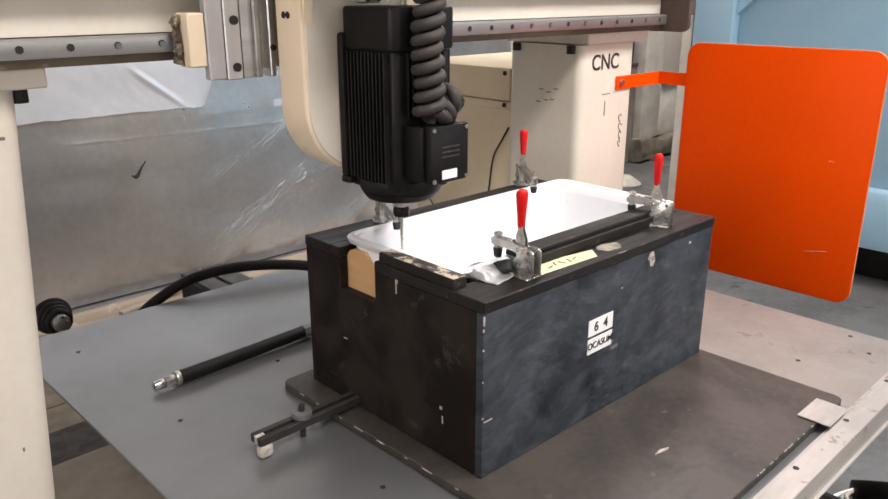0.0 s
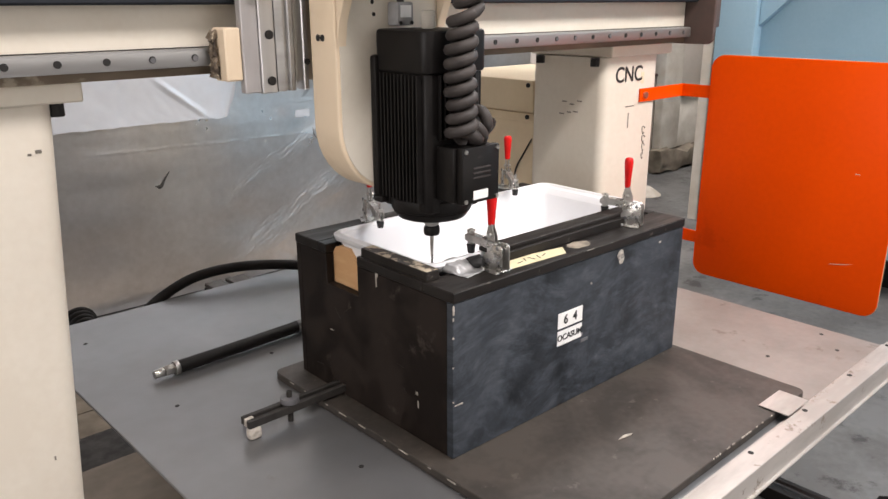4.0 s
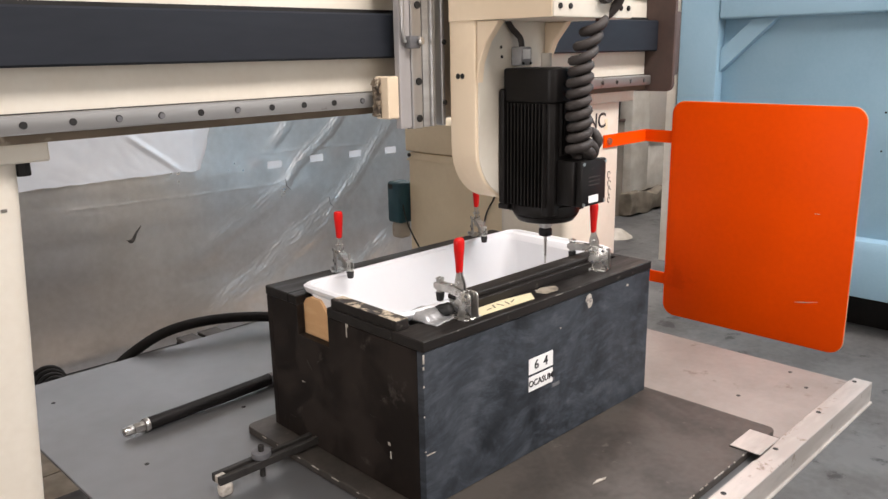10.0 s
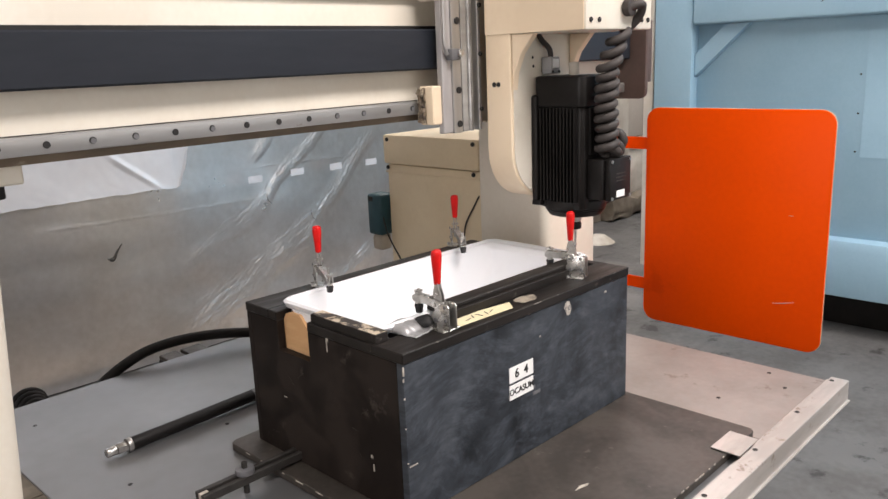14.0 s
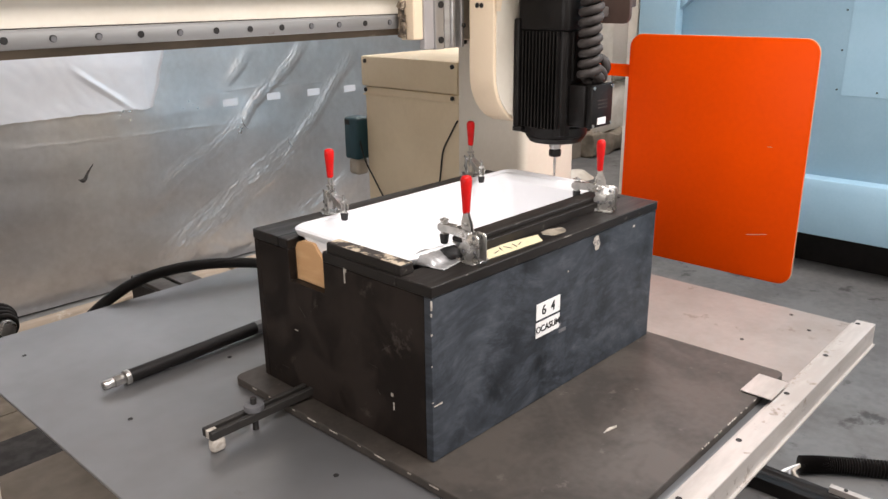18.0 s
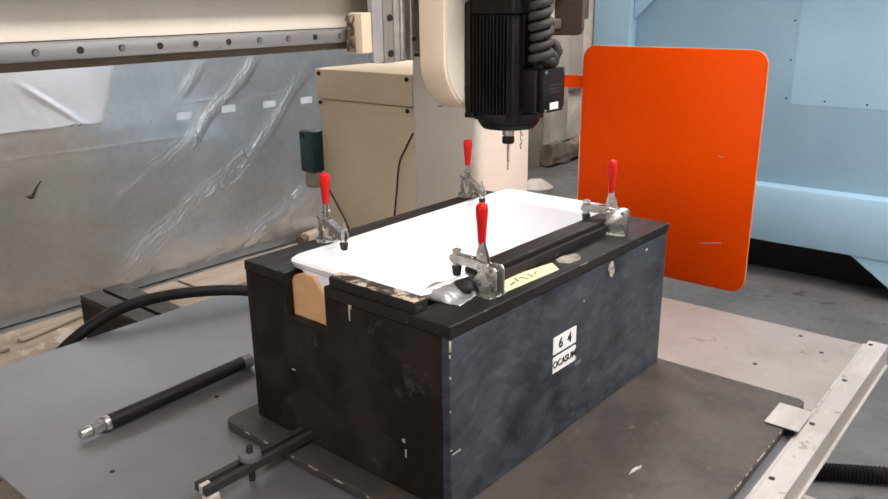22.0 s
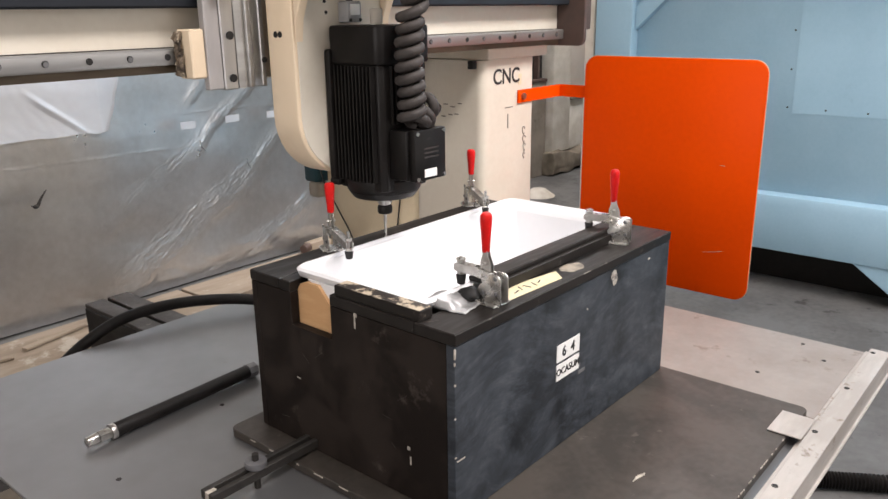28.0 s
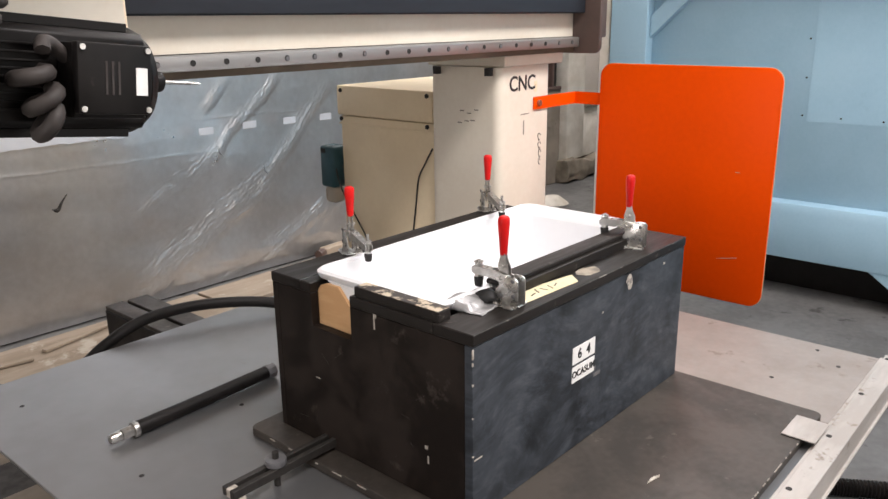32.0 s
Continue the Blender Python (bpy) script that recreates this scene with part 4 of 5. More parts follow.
core = extrude(octo(0.070, 0.070, 0.010), 0.055, 0.315, "z", 0.003, 2)
bmesh.ops.translate(core, verts=core.verts, vec=-ORIGIN[motor])
core.to_mesh(motor.data)
core.free()
mpart("end_cap", extrude(octo(0.079, 0.077, 0.012), 0.3152, 0.392, "z", 0.006, 2), M_MOTOR)
bell = tube((0, HY, 0.0480), (0, HY, 0.0740), 0.0805, 0.0825, seg=40, bevel=0.003)
tube((0, HY, 0.0320), (0, HY, 0.0478), 0.068, 0.0798, seg=40, bevel=0.003, bm=bell)
mpart("bell", bell, M_MOTOR)
mpart("flange_plate", box(-0.087, 0.087, HY + 0.060, HY + 0.0785, 0.072, 0.345, 0.006, 2), M_MOTOR)
for k in range(11):
    fy = HY - 0.052 + 0.0104 * k
    for sx in (-1, 1):
        mpart("fin", box(sx * 0.0705, sx * 0.083, fy - 0.0018, fy + 0.0018, 0.0745, 0.313, 0.0006), M_MOTOR)
for k in range(9):
    fx_ = -0.044 + 0.011 * k
    mpart("fin", box(fx_ - 0.0016, fx_ + 0.0016, HY - 0.078, HY - 0.0705, 0.195, 0.313, 0.0006), M_MOTOR)
mpart("terminal_box", box(-0.052, 0.050, HY - 0.118, HY - 0.0705, 0.082, 0.186, 0.004, 2), M_MOTOR, "black terminal box")
mpart("terminal_cover", box(-0.045, 0.051, HY - 0.136, HY - 0.1185, 0.081, 0.187, 0.003, 2), M_MOTOR)
mpart("type_label", box(-0.018, 0.020, HY - 0.1372, HY - 0.1362, 0.088, 0.105), M_WHITE, "small white type label")
for k in range(3):
    mpart("embossed_line", box(-0.018, 0.027, HY - 0.1368, HY - 0.1362, 0.128 + 0.009 * k, 0.131 + 0.009 * k), M_RUBBER)
for sx, sz in ((-0.038, 0.087), (0.044, 0.087), (-0.038, 0.180), (0.044, 0.180)):
    mpart("screw", tube((sx, HY - 0.1362, sz), (sx, HY - 0.1385, sz), 0.0042, seg=10), M_ZINC)
mpart("nose", tube((0, HY, 0.012), (0, HY, 0.0298), 0.016, seg=20, bevel=0.001), M_STEEL)
mpart("collet_nut", tube((0, HY, -0.012), (0, HY, 0.0085), 0.0165, seg=24, bevel=0.005), M_MOTOR, "dark collet nut")
mpart("nut_shoulder", tube((0, HY, 0.0087), (0, HY, 0.0118), 0.012, seg=20), M_STEEL)
for sx in (-1, 1):
    mpart("mounting_lug", box(sx * 0.075 - 0.012, sx * 0.075 + 0.012, HY + 0.050, HY + 0.0785, 0.060, 0.0735, 0.003, 2), M_MOTOR)
mpart("cutter", tube((0, HY, -0.082), (0, HY, -0.0122), 0.0022, 0.0040, seg=10), M_ZINC, "thin steel cutter")
mpart("gland", tube((-0.005, HY, 0.3922), (-0.005, HY, 0.425), 0.013, seg=16, bevel=0.002), M_PLASTER)
# coiled cable: a hanging coil on the head, its last turns lie on the motor
CY = HY - 0.112


def helix(name, parent, a0, a1, centre, radius, flat, tilt=0.0):
    """Turns a0 to a1 of a coil; centre(s) gives the axis at each turn."""
    for k in range(int(a0), int(a1)):
        pts = []
        for i in range(21):
            s = k + i / 20
            a = 2 * math.pi * s + 0.5
            c = Vector(centre(s))
            r = radius * (1 + 0.05 * math.sin(2.3 * s))
            pts.append(c + Vector((r * math.cos(a), flat * r * math.sin(a), tilt * r * math.cos(a))))
        part(name, sweep(pts, 0.0107, 8), M_RUBBER, parent)


GZ = 0.548
coil = part("coil", tube((0.010, HY - 0.139, GZ), (0.010, HY - 0.158, GZ), 0.021, seg=16, bevel=0.003), M_RUBBER, head, "coiled dark rubber cable")
coil.location = (0.010, -0.148, GZ)
coil.data.transform(Matrix.Translation((-0.010, 0.148, -GZ)))
ORIGIN[coil] = Vector((0.010, HY - 0.148, GZ))
helix("coil_turn", coil, 0, 8, lambda s: (-0.028 + 0.003 * math.sin(s), CY, 0.206 + 0.0245 * s), 0.0205, 1.0, 0.10)
helix("coil_turn", coil, 8, 11, lambda s: (-0.028 + 0.013 * (s - 8), CY - 0.004 * (s - 8), 0.402 + 0.031 * (s - 8)), 0.0205, 1.0, 0.30)
part("coil_lead", sweep(curve([(0.033, CY - 0.002, 0.500), (0.042, CY - 0.014, 0.503), (0.052, CY - 0.026, 0.515), (0.057, CY - 0.040, 0.535), (0.046, CY - 0.050, 0.553), (0.026, CY - 0.050, 0.555), (0.010, HY - 0.150, GZ)], 24), 0.0112, 8), M_RUBBER, coil)
# the tail bends over to the terminal box and sags as the motor tilts
TAIL = []
for k in range(3):
    pts = []
    for i in range(21):
        a = 2 * math.pi * i / 20 + 0.5
        lean = radians(35 + 24 * k)
        c = Vector((-0.014 + 0.015 * k, CY + 0.002 * k, 0.198 + 0.003 * k + 0.006 * k * k))
        c += Vector((math.sin(lean), 0, math.cos(lean))) * (0.012 * i / 20)
        pts.append(c + 0.0205 * Vector((math.cos(lean) * math.cos(a), math.sin(a), -math.sin(lean) * math.cos(a))))
    TAIL.append(part("coil_tail_turn", sweep(pts, 0.0112, 8), M_RUBBER, motor))
mpart("coil_end", sweep(curve([(0.036, CY - 0.012, 0.226), (0.046, CY - 0.004, 0.222), (0.044, CY + 0.010, 0.205), (0.034, CY + 0.016, 0.190), (0.028, CY + 0.018, 0.183)], 14), 0.0105, 8), M_RUBBER)
# ---------------------------------------------------------------- blue machine beyond
BX = 3.5
blue = thing("blue_machine", (BX + 0.6, -0.4, FLOOR), "light-blue painted large machine frame with riveted panels", "industrial machine")
part("side_wall", box(BX + 0.06, BX + 1.2, -2.6, 1.22, -0.457, 2.9, 0.01, 2), M_BLUE, blue)
part("corner_post", box(BX - 0.03, BX + 0.0595, 1.18, 1.42, -0.457, 2.9, 0.008, 2), M_BLUE, blue)
part("ledge", extrude([(BX + 0.0595, -0.135), (BX + 0.012, -0.15), (BX, -0.20), (BX, -0.457), (BX + 0.0595, -0.457)], -2.6, 1.17, "y", 0.004, 2), M_BLUE, blue)
part("top_beam", box(BX - 0.05, BX + 0.0595, -2.6, 1.17, 1.025, 1.36, 0.014, 3), M_BLUE, blue)
part("lap_panel", box(BX + 0.0582, BX + 0.0595, -2.2, 0.258, 0.300, 1.02, 0.001), M_BLUE, blue, "lighter lapped blue panel")
part("brace", extrude([(1.178, 0.73), (1.178, 0.86), (1.0, 1.024), (0.86, 1.024)], BX + 0.008, BX + 0.0593, "x", 0.003, 1), M_BLUE, blue)
part("foot_gusset", extrude([(-0.15, -0.458), (-0.46, -0.68), (-0.9, -0.68), (-0.9, -0.458)], BX + 0.01, BX + 0.05, "x", 0.003, 1), M_BLUE, blue)
# black block added under the machine to darken the gap below it
part("underside_block", box(BX + 0.22, BX + 1.1, -2.5, 1.2, FLOOR, -0.4575), M_MOTOR, blue)
for ry, rz in ((0.282, 0.731), (0.281, 0.53), (0.281, 0.33), (0.086, 0.325), (-0.116, 0.322)):
    part("rivet", tube((BX + 0.0585, ry, rz), (BX + 0.053, ry, rz), 0.005, seg=8), M_DARKHOLE, blue)
part("cable_duct", box(BX - 0.01, BX + 0.05, 1.435, 1.50, -0.457, 2.9, 0.004), M_PILLAR, blue, "pale upright cable duct")
part("duct_gap", box(BX + 0.0, BX + 0.03, 1.4205, 1.4345, -0.457, 2.9), M_DARKHOLE, blue)
own = extrude([(0.47, 1.10), (0.40, 1.16), (0.37, 1.21), (0.34, 1.21), (0.37, 1.15), (0.36, 1.13), (0.44, 1.14)], BX - 0.053, BX - 0.0505, "x")
part("mark", own, M_STRIP, blue, "dark arrow-like mark")
for k in range(2):
    part("writing_bar", box(BX - 0.052, BX - 0.0505, 0.02, 0.22, 1.17 + 0.03 * k, 1.185 + 0.03 * k), M_STRIP, blue)

# plastered pillar far behind, with a darkened panel and a black-backed opening beside it
PX = 5.46
single("pillar", box(PX, PX + 0.31, 2.95, 3.097, -0.47, CEIL, 0.02, 2), M_PILLAR, (5.6, 3.0, FLOOR), "pale plastered pillar with flaking paint", "pillar", kind="structure")
single("pillar_return", box(PX + 0.312, PX + 0.80, 3.03, 3.097, 0.075, CEIL, 0.01, 2), M_WALLP, (6.0, 3.0, FLOOR), "grey plastered wall strip beside the pillar", "wall strip", kind="structure")
single("pillar_ledge", box(PX + 0.313, PX + 0.80, 2.93, 3.097, 0.012, 0.074, 0.01, 2), M_MORTAR, (6.0, 3.0, 0.012), "narrow dusty wall ledge", "ledge", kind="structure")
single("pillar_lower", box(PX + 0.314, PX + 0.80, 2.965, 3.097, -0.47, 0.0115, 0.02, 2), M_PILLAR, (6.0, 3.0, FLOOR), "pale lower wall face with flaking paint", "wall face", kind="structure")
own = box(PX - 0.05, PX + 0.80, 2.905, 3.097, FLOOR, -0.472, 0.012, 2)
bmesh.ops.subdivide_edges(own, edges=own.edges, cuts=5, use_grid_fill=True)
for v in own.verts:
    v.co += Vector((0.03 * noise.noise(v.co * 9), 0.03 * noise.noise(v.co * 9 + Vector((3, 0, 0))), 0.07 * noise.noise(v.co * 8)))
single("pillar_plinth", own, M_MORTAR, (5.8, 3.0, FLOOR), "crumbled brown mortar foot of the pillar", "plinth", kind="structure")
# panel added over the wall, with the recess's shade in its colour
single("wall_panel", box(4.2, PX - 0.004, 3.03, 3.099, FLOOR, 0.205, 0.004), M_DARKTAN, (4.8, 3.09, FLOOR), "brown wall panel beside the pillar, recess shade put into its colour", "wall panel", kind="structure")
# dark opening, its depth drawn as a black sheet; the frame is added
hatch = thing("wall_opening", (5.0, 3.09, 0.21), "dark wall opening above the panel, its dark drawn as a black backing", "hatch", kind="structure")
part("backing", box(4.22, PX - 0.006, 3.085, 3.0985, 0.21, 0.95), M_DARKHOLE, hatch)
part("sill", box(4.22, PX - 0.006, 3.02, 3.0845, 0.2065, 0.235, 0.004), M_BROWN, hatch)
part("frame_bar", box(PX - 0.15, PX - 0.12, 3.03, 3.0845, 0.236, 0.95, 0.003), M_BROWN, hatch)
single("stone_heap", tube((4.67, 2.58, FLOOR - 0.02), (4.67, 2.58, FLOOR + 0.06), 0.17, 0.06, seg=14), M_PLASTER, (4.67, 2.58, FLOOR), "pale heap of rubble at the pillar's foot", "rubble")

# ---------------------------------------------------------------- cabinet details
for k, (ax, az, w) in enumerate(((0.405, 0.139, 0.026), (0.394, 0.155, 0.010))):
    part("tape_scrap", box(ax - w / 2, ax + w / 2, -0.0010, -0.0002, az - 0.004, az + 0.004), M_GREYPL, fx)
for cy in (1.245, 0.80):
    for cz in (0.597, 0.49):
        part("screw", tube((1.1145, cy, cz), (1.110, cy, cz), 0.008, seg=10), M_DARKHOLE, cab)
part("cable", sweep(curve([(1.118, 0.781, 0.415), (1.116, 0.815, 0.36), (1.117, 0.85, 0.30), (1.117, 0.866, 0.2), (1.117, 0.89, 0.05), (1.117, 0.93, -0.2)], 30), 0.0030, 8), M_BLACKRUB, cab)
plug = thing("wall_socket_box", (1.12, 1.31, 0.28), "teal plastic socket housing with a grey lower end on the cabinet", "socket box")
part("housing", box(1.082, 1.16, 1.2735, 1.352, 0.215, 0.380, 0.012, 3), M_TEAL, plug)
part("plug", box(1.092, 1.15, 1.283, 1.345, 0.150, 0.2148, 0.015, 3), M_PLASTER, plug)
part("window", box(1.0805, 1.0818, 1.315, 1.340, 0.352, 0.370), M_DARKHOLE, plug)
part("cable", sweep(curve([(1.10, 1.28, 0.30), (1.09, 1.24, 0.22), (1.10, 1.18, 0.12), (1.10, 1.10, 0.0), (1.10, 1.05, -0.2)], 24), 0.0030, 8), M_BLACKRUB, plug)

# ---------------------------------------------------------------- hose over the table's back edge
arc = thing("supply_hose", (0.2, 1.3, -0.03), "thick black supply hose looped over the table edge", "hose")
part("hose_body", sweep(curve([(-0.15, 1.37, -0.16), (-0.08, 1.335, -0.07), (0.0, 1.318, -0.012), (0.11, 1.315, 0.022), (0.25, 1.278, 0.032), (0.40, 1.197, 0.022), (0.52, 1.08, 0.000), (0.60, 0.98, -0.004)], 50), 0.0165, 14), M_HOSE, arc)
ON_TABLE.append(arc)

# reel of cable behind the table
reel = thing("cable_reel", (-0.2, 1.52, -0.2), "dark cable reel with a coiled cable on a bracket", "cable reel")
for k in range(4):
    own = sweep([(-0.20 + (0.034 + 0.006 * k) * math.cos(a), 1.50 + 0.02 * k, -0.135 + (0.034 + 0.006 * k) * math.sin(a)) for a in [2 * math.pi * i / 28 for i in range(29)]], 0.009, 8)
    part("cable_turn", own, M_HOSE, reel)
part("drum", tube((-0.20, 1.47, -0.135), (-0.20, 1.60, -0.135), 0.027, seg=24, bevel=0.004), M_ZINC, reel)
part("bracket", sweep(curve([(-0.20, 1.56, -0.155), (-0.14, 1.52, -0.26), (0.02, 1.45, -0.30), (0.299, 1.38, -0.28)], 16), 0.010, 10), M_GREYPL, reel, "grey bracket to the bed's centre beam")

# boards and rubble on the floor behind the machine
for px, py, ln, rz, w in ((0.35, 2.62, 2.0, 1, 0.42), (2.2, 2.68, 1.66, 0, 0.34), (-1.3, 2.62, 1.26, -2, 0.3), (1.0, 2.16, 1.7, 3, 0.30)):
    own = box(-ln / 2, ln / 2, -w / 2, w / 2, 0, 0.03, 0.003)
    own.transform(pose(px, py, FLOOR + 0.001, 0, 0, rz))
    single("timber_board", own, M_WOODOLD, (px, py, FLOOR), "dusty pale timber board lying by the wall", "board", "boards by the wall")
own = box(-0.10, 0.12, -0.035, 0.035, 0, 0.045, 0.003)
own.transform(pose(2.42, 2.86, FLOOR + 0.032, 0, 0, 4))
single("timber_block", own, M_WOODOLD, (2.42, 2.86, FLOOR), "pale sawn timber block by the wall", "timber")
own = tube((2.30, 2.82, FLOOR + 0.062), (2.24, 2.80, FLOOR + 0.062), 0.029, seg=16, bevel=0.003)
single("pipe_end", own, M_BROWN, (2.2, 2.79, FLOOR + 0.033), "rusty pipe end lying beside the timber block", "pipe end")

for ox, oy, ln, rz, lift in ((0.62, 2.70, 0.42, 14, 0.036), (0.18, 2.63, 0.34, -9, 0.036), (1.02, 2.60, 0.26, 24, 0.036), (-0.30, 2.72, 0.30, 6, 0.036), (1.55, 2.72, 0.38, -4, 0.002)):
    own = box(-ln / 2, ln / 2, -0.018, 0.018, 0, 0.014, 0.002)
    own.transform(pose(ox, oy, FLOOR + lift, 0, 0, rz))
    single("wood_offcut", own, M_WOODOLD, (ox, oy, FLOOR), "dusty wooden offcut lying by the foil", "offcut", "offcuts by the wall")
# floor pieces in front of the table
rail_piece = thing("floor_rail", (1.4, -0.36, FLOOR), "black grooved steel rail lying on the concrete floor", "floor rail")
chan = [(-0.036, 0.0), (0.036, 0.0), (0.036, 0.060), (0.020, 0.060), (0.014, 0.048), (-0.004, 0.048), (-0.010, 0.060), (-0.036, 0.060)]
own = extrude([(1.25 * x + 1.363, FLOOR + 0.75 * z) for x, z in chan], -1.05, 0.12, "y", 0.002, 1)
part("rail", own, M_MOTOR, rail_piece)
own = box(1.386, 1.407, -1.05, -0.50, FLOOR + 0.0453, FLOOR + 0.066, 0.001)
part("rail_lip", own, M_ALU, rail_piece, "worn bright strip on the rail")
part("screw", tube((1.3965, -0.545, FLOOR + 0.0661), (1.3965, -0.545, FLOOR + 0.069), 0.006, seg=10), M_DARKHOLE, rail_piece)
cond = thing("ribbed_hose", (1.7, -0.6, FLOOR), "black ribbed conduit hose lying on the concrete floor", "hose")
pts = curve([(1.50, -0.375, FLOOR + 0.034), (1.57, -0.455, FLOOR + 0.032), (1.665, -0.60, FLOOR + 0.031), (1.80, -0.82, FLOOR + 0.031), (2.0, -1.1, FLOOR + 0.031)], 150)
part("conduit", sweep(pts, [0.030 if i % 2 else 0.024 for i in range(151)], 12), M_MOTOR, cond)
for k, (ax, ay) in enumerate(((1.425, -0.335), (1.430, -0.375), (1.440, -0.400))):
    part("wire", sweep(curve([(ax, ay, FLOOR + 0.012), (1.455 + 0.005 * k, -0.35 - 0.01 * k, FLOOR + 0.024), (1.51, -0.385, FLOOR + 0.036)], 10), 0.006, 8), (M_WHITE, M_CONN, M_PLASTER)[k], cond, "pale stripped wire")

# ---------------------------------------------------------------- tape, marks and small things on the box
tape = single("masking_tape", extrude([(0.178, 0.020), (0.345, 0.010), (0.372, 0.042), (0.352, 0.046), (0.25, 0.062), (0.19, 0.052)], HB + 0.0003, HB + 0.0012, "z"), M_MASK, (0.27, 0.035, HB), "strip of cream masking tape with pencilled marks on the box", "masking tape")
ON_TABLE.append(tape)
for k, (mx, my, rz) in enumerate(((0.225, 0.034, 10), (0.245, 0.04, 60), (0.262, 0.036, 100), (0.282, 0.034, 70), (0.30, 0.034, 20))):
    own = box(-0.009, 0.009, -0.0012, 0.0012, 0, 0.0006)
    own.transform(pose(mx, my, HB + 0.0013, 0, 0, rz))
    ob = link_mesh("pencil_stroke", own, M_INK, (0.27, 0.035, HB))
    ob.parent = tape
own = bmesh.new()
ringv = []
for i in range(20):
    a = 2 * math.pi * i / 20
    r = 1 + 0.25 * noise.noise((math.cos(a) * 2, math.sin(a) * 2, 2))
    ringv.append(own.verts.new((0.415 + 0.034 * r * math.cos(a), 0.036 + 0.020 * r * math.sin(a), HB + 0.0006)))
own.faces.new(ringv)
part("worn_spot", own, M_BURN, fx, "sanded bare spot")
# duct tape: a bulging strip over the tray's corner with a flat skirt
own = bmesh.new()
g = []
for i in range(25):
    row = []
    for j in range(19):
        u, v = i / 24, j / 18
        q = (v - 0.62) / 0.36
        bulge = 0.014 * math.sqrt(max(0.0, 1 - q * q)) * min(1.0, u / 0.10, (1.12 - u) / 0.30)
        crease = 0.0030 * abs(noise.noise((u * 9, v * 4, 1))) + 0.0014 * abs(noise.noise((u * 15, v * 9, 4)))
        x, y = 0.058 + 0.074 * u + 0.020 * (1 - v), 0.040 + 0.092 * v + 0.012 * u
        row.append(own.verts.new((x + 0.003 * noise.noise((v * 4, u * 4, 5)), y + 0.003 * noise.noise((u * 5, 2, v)), HB + 0.0018 + max(0.0, bulge) + crease)))
    g.append(row)
for i in range(24):
    for j in range(18):
        own.faces.new((g[i][j], g[i + 1][j], g[i + 1][j + 1], g[i][j + 1]))
smooth(own, 25)
duct = single("duct_tape", own, M_DUCT, (0.105, 0.09, HB), "crumpled silver duct tape patch over the box corner", "duct tape")
duct.modifiers.new("thickness", "SOLIDIFY").thickness = 0.0015
ON_TABLE.append(duct)
# chips, nail heads and scratches
for y, z, ry, rz in ((0.109, 0.104, 0.0035, 0.0035), (0.105, 0.080, 0.0016, 0.008), (0.232, 0.335, 0.0022, 0.010), (0.236, 0.318, 0.0018, 0.016), (0.41, 0.15, 0.006, 0.0012)):
    part("paint_chip", box(-0.0007, 0.0003, y - ry, y + ry, z - rz, z + rz), M_CHIP, fx)
rnd = random.Random(5)
for k in range(6):
    own = box(-0.0003, 0.0002, -0.5, 0.5, -0.00025, 0.00025)
    ln = rnd.uniform(0.012, 0.035)
    own.transform(pose(0, rnd.uniform(0.05, 0.5), rnd.uniform(0.04, 0.24), rnd.uniform(-50, 50)) @ Matrix.Diagonal((1, ln, 1, 1)))
    part("scratch", own, M_MAT, fx)
for z, h, w in ((0.318, 0.009, 0.003), (0.300, 0.003, 0.002), (0.262, 0.002, 0.0025), (0.20, 0.0015, 0.0015), (0.126, 0.0012, 0.003)):
    part("edge_chip", box(-0.0010, w, -0.0012, 0.0012, z - h, z + h, 0.0004), M_CHIP, fx)
for x, z, rx, rz in ((0.685, 0.312, 0.004, 0.0025), (0.015, 0.117, 0.011, 0.0014), (0.42, 0.27, 0.002, 0.002)):
    part("paint_chip", box(x - rx, x + rx, -0.0009, 0.0002, z - rz, z + rz, 0.0003), M_CHIP, fx)
# rubbed edge; the edge's highlight is put into its pale spots too
part("worn_lit_edge", box(0.0, 0.788, -0.0026, -0.0010, HB - 0.0022, HB - 0.0006), M_RUBBED, fx, "rubbed top edge with its highlight put into the colour")
# pale rubbed spot on the front panel with two scribbled marks
own = bmesh.new()
ringv = []
for i in range(22):
    a = 2 * math.pi * i / 22
    r = 1 + 0.4 * noise.noise((math.cos(a) * 1.7, math.sin(a) * 1.7, 6))
    ringv.append(own.verts.new((0.527 + 0.014 * r * math.cos(a) - 0.004 * math.sin(a), -0.0006, 0.310 + 0.016 * r * math.sin(a))))
own.faces.new(ringv)
bmesh.ops.recalc_face_normals(own, faces=own.faces)
part("rubbed_spot", own, M_CHIP, fx, "pale rubbed spot")
for mx, mz, w, h in ((0.518, 0.312, 0.006, 0.002), (0.519, 0.304, 0.007, 0.002), (0.516, 0.308, 0.002, 0.006), (0.533, 0.314, 0.007, 0.002), (0.532, 0.305, 0.007, 0.002), (0.536, 0.309, 0.002, 0.008), (0.529, 0.309, 0.002, 0.006)):
    part("scribble", box(mx - w / 2, mx + w / 2, -0.0012, -0.0007, mz - h / 2, mz + h / 2), M_GREYPL, fx)
# black tape wad beside the clamp
own = bmesh.new()
bmesh.ops.create_uvsphere(own, u_segments=18, v_segments=10, radius=1.0)
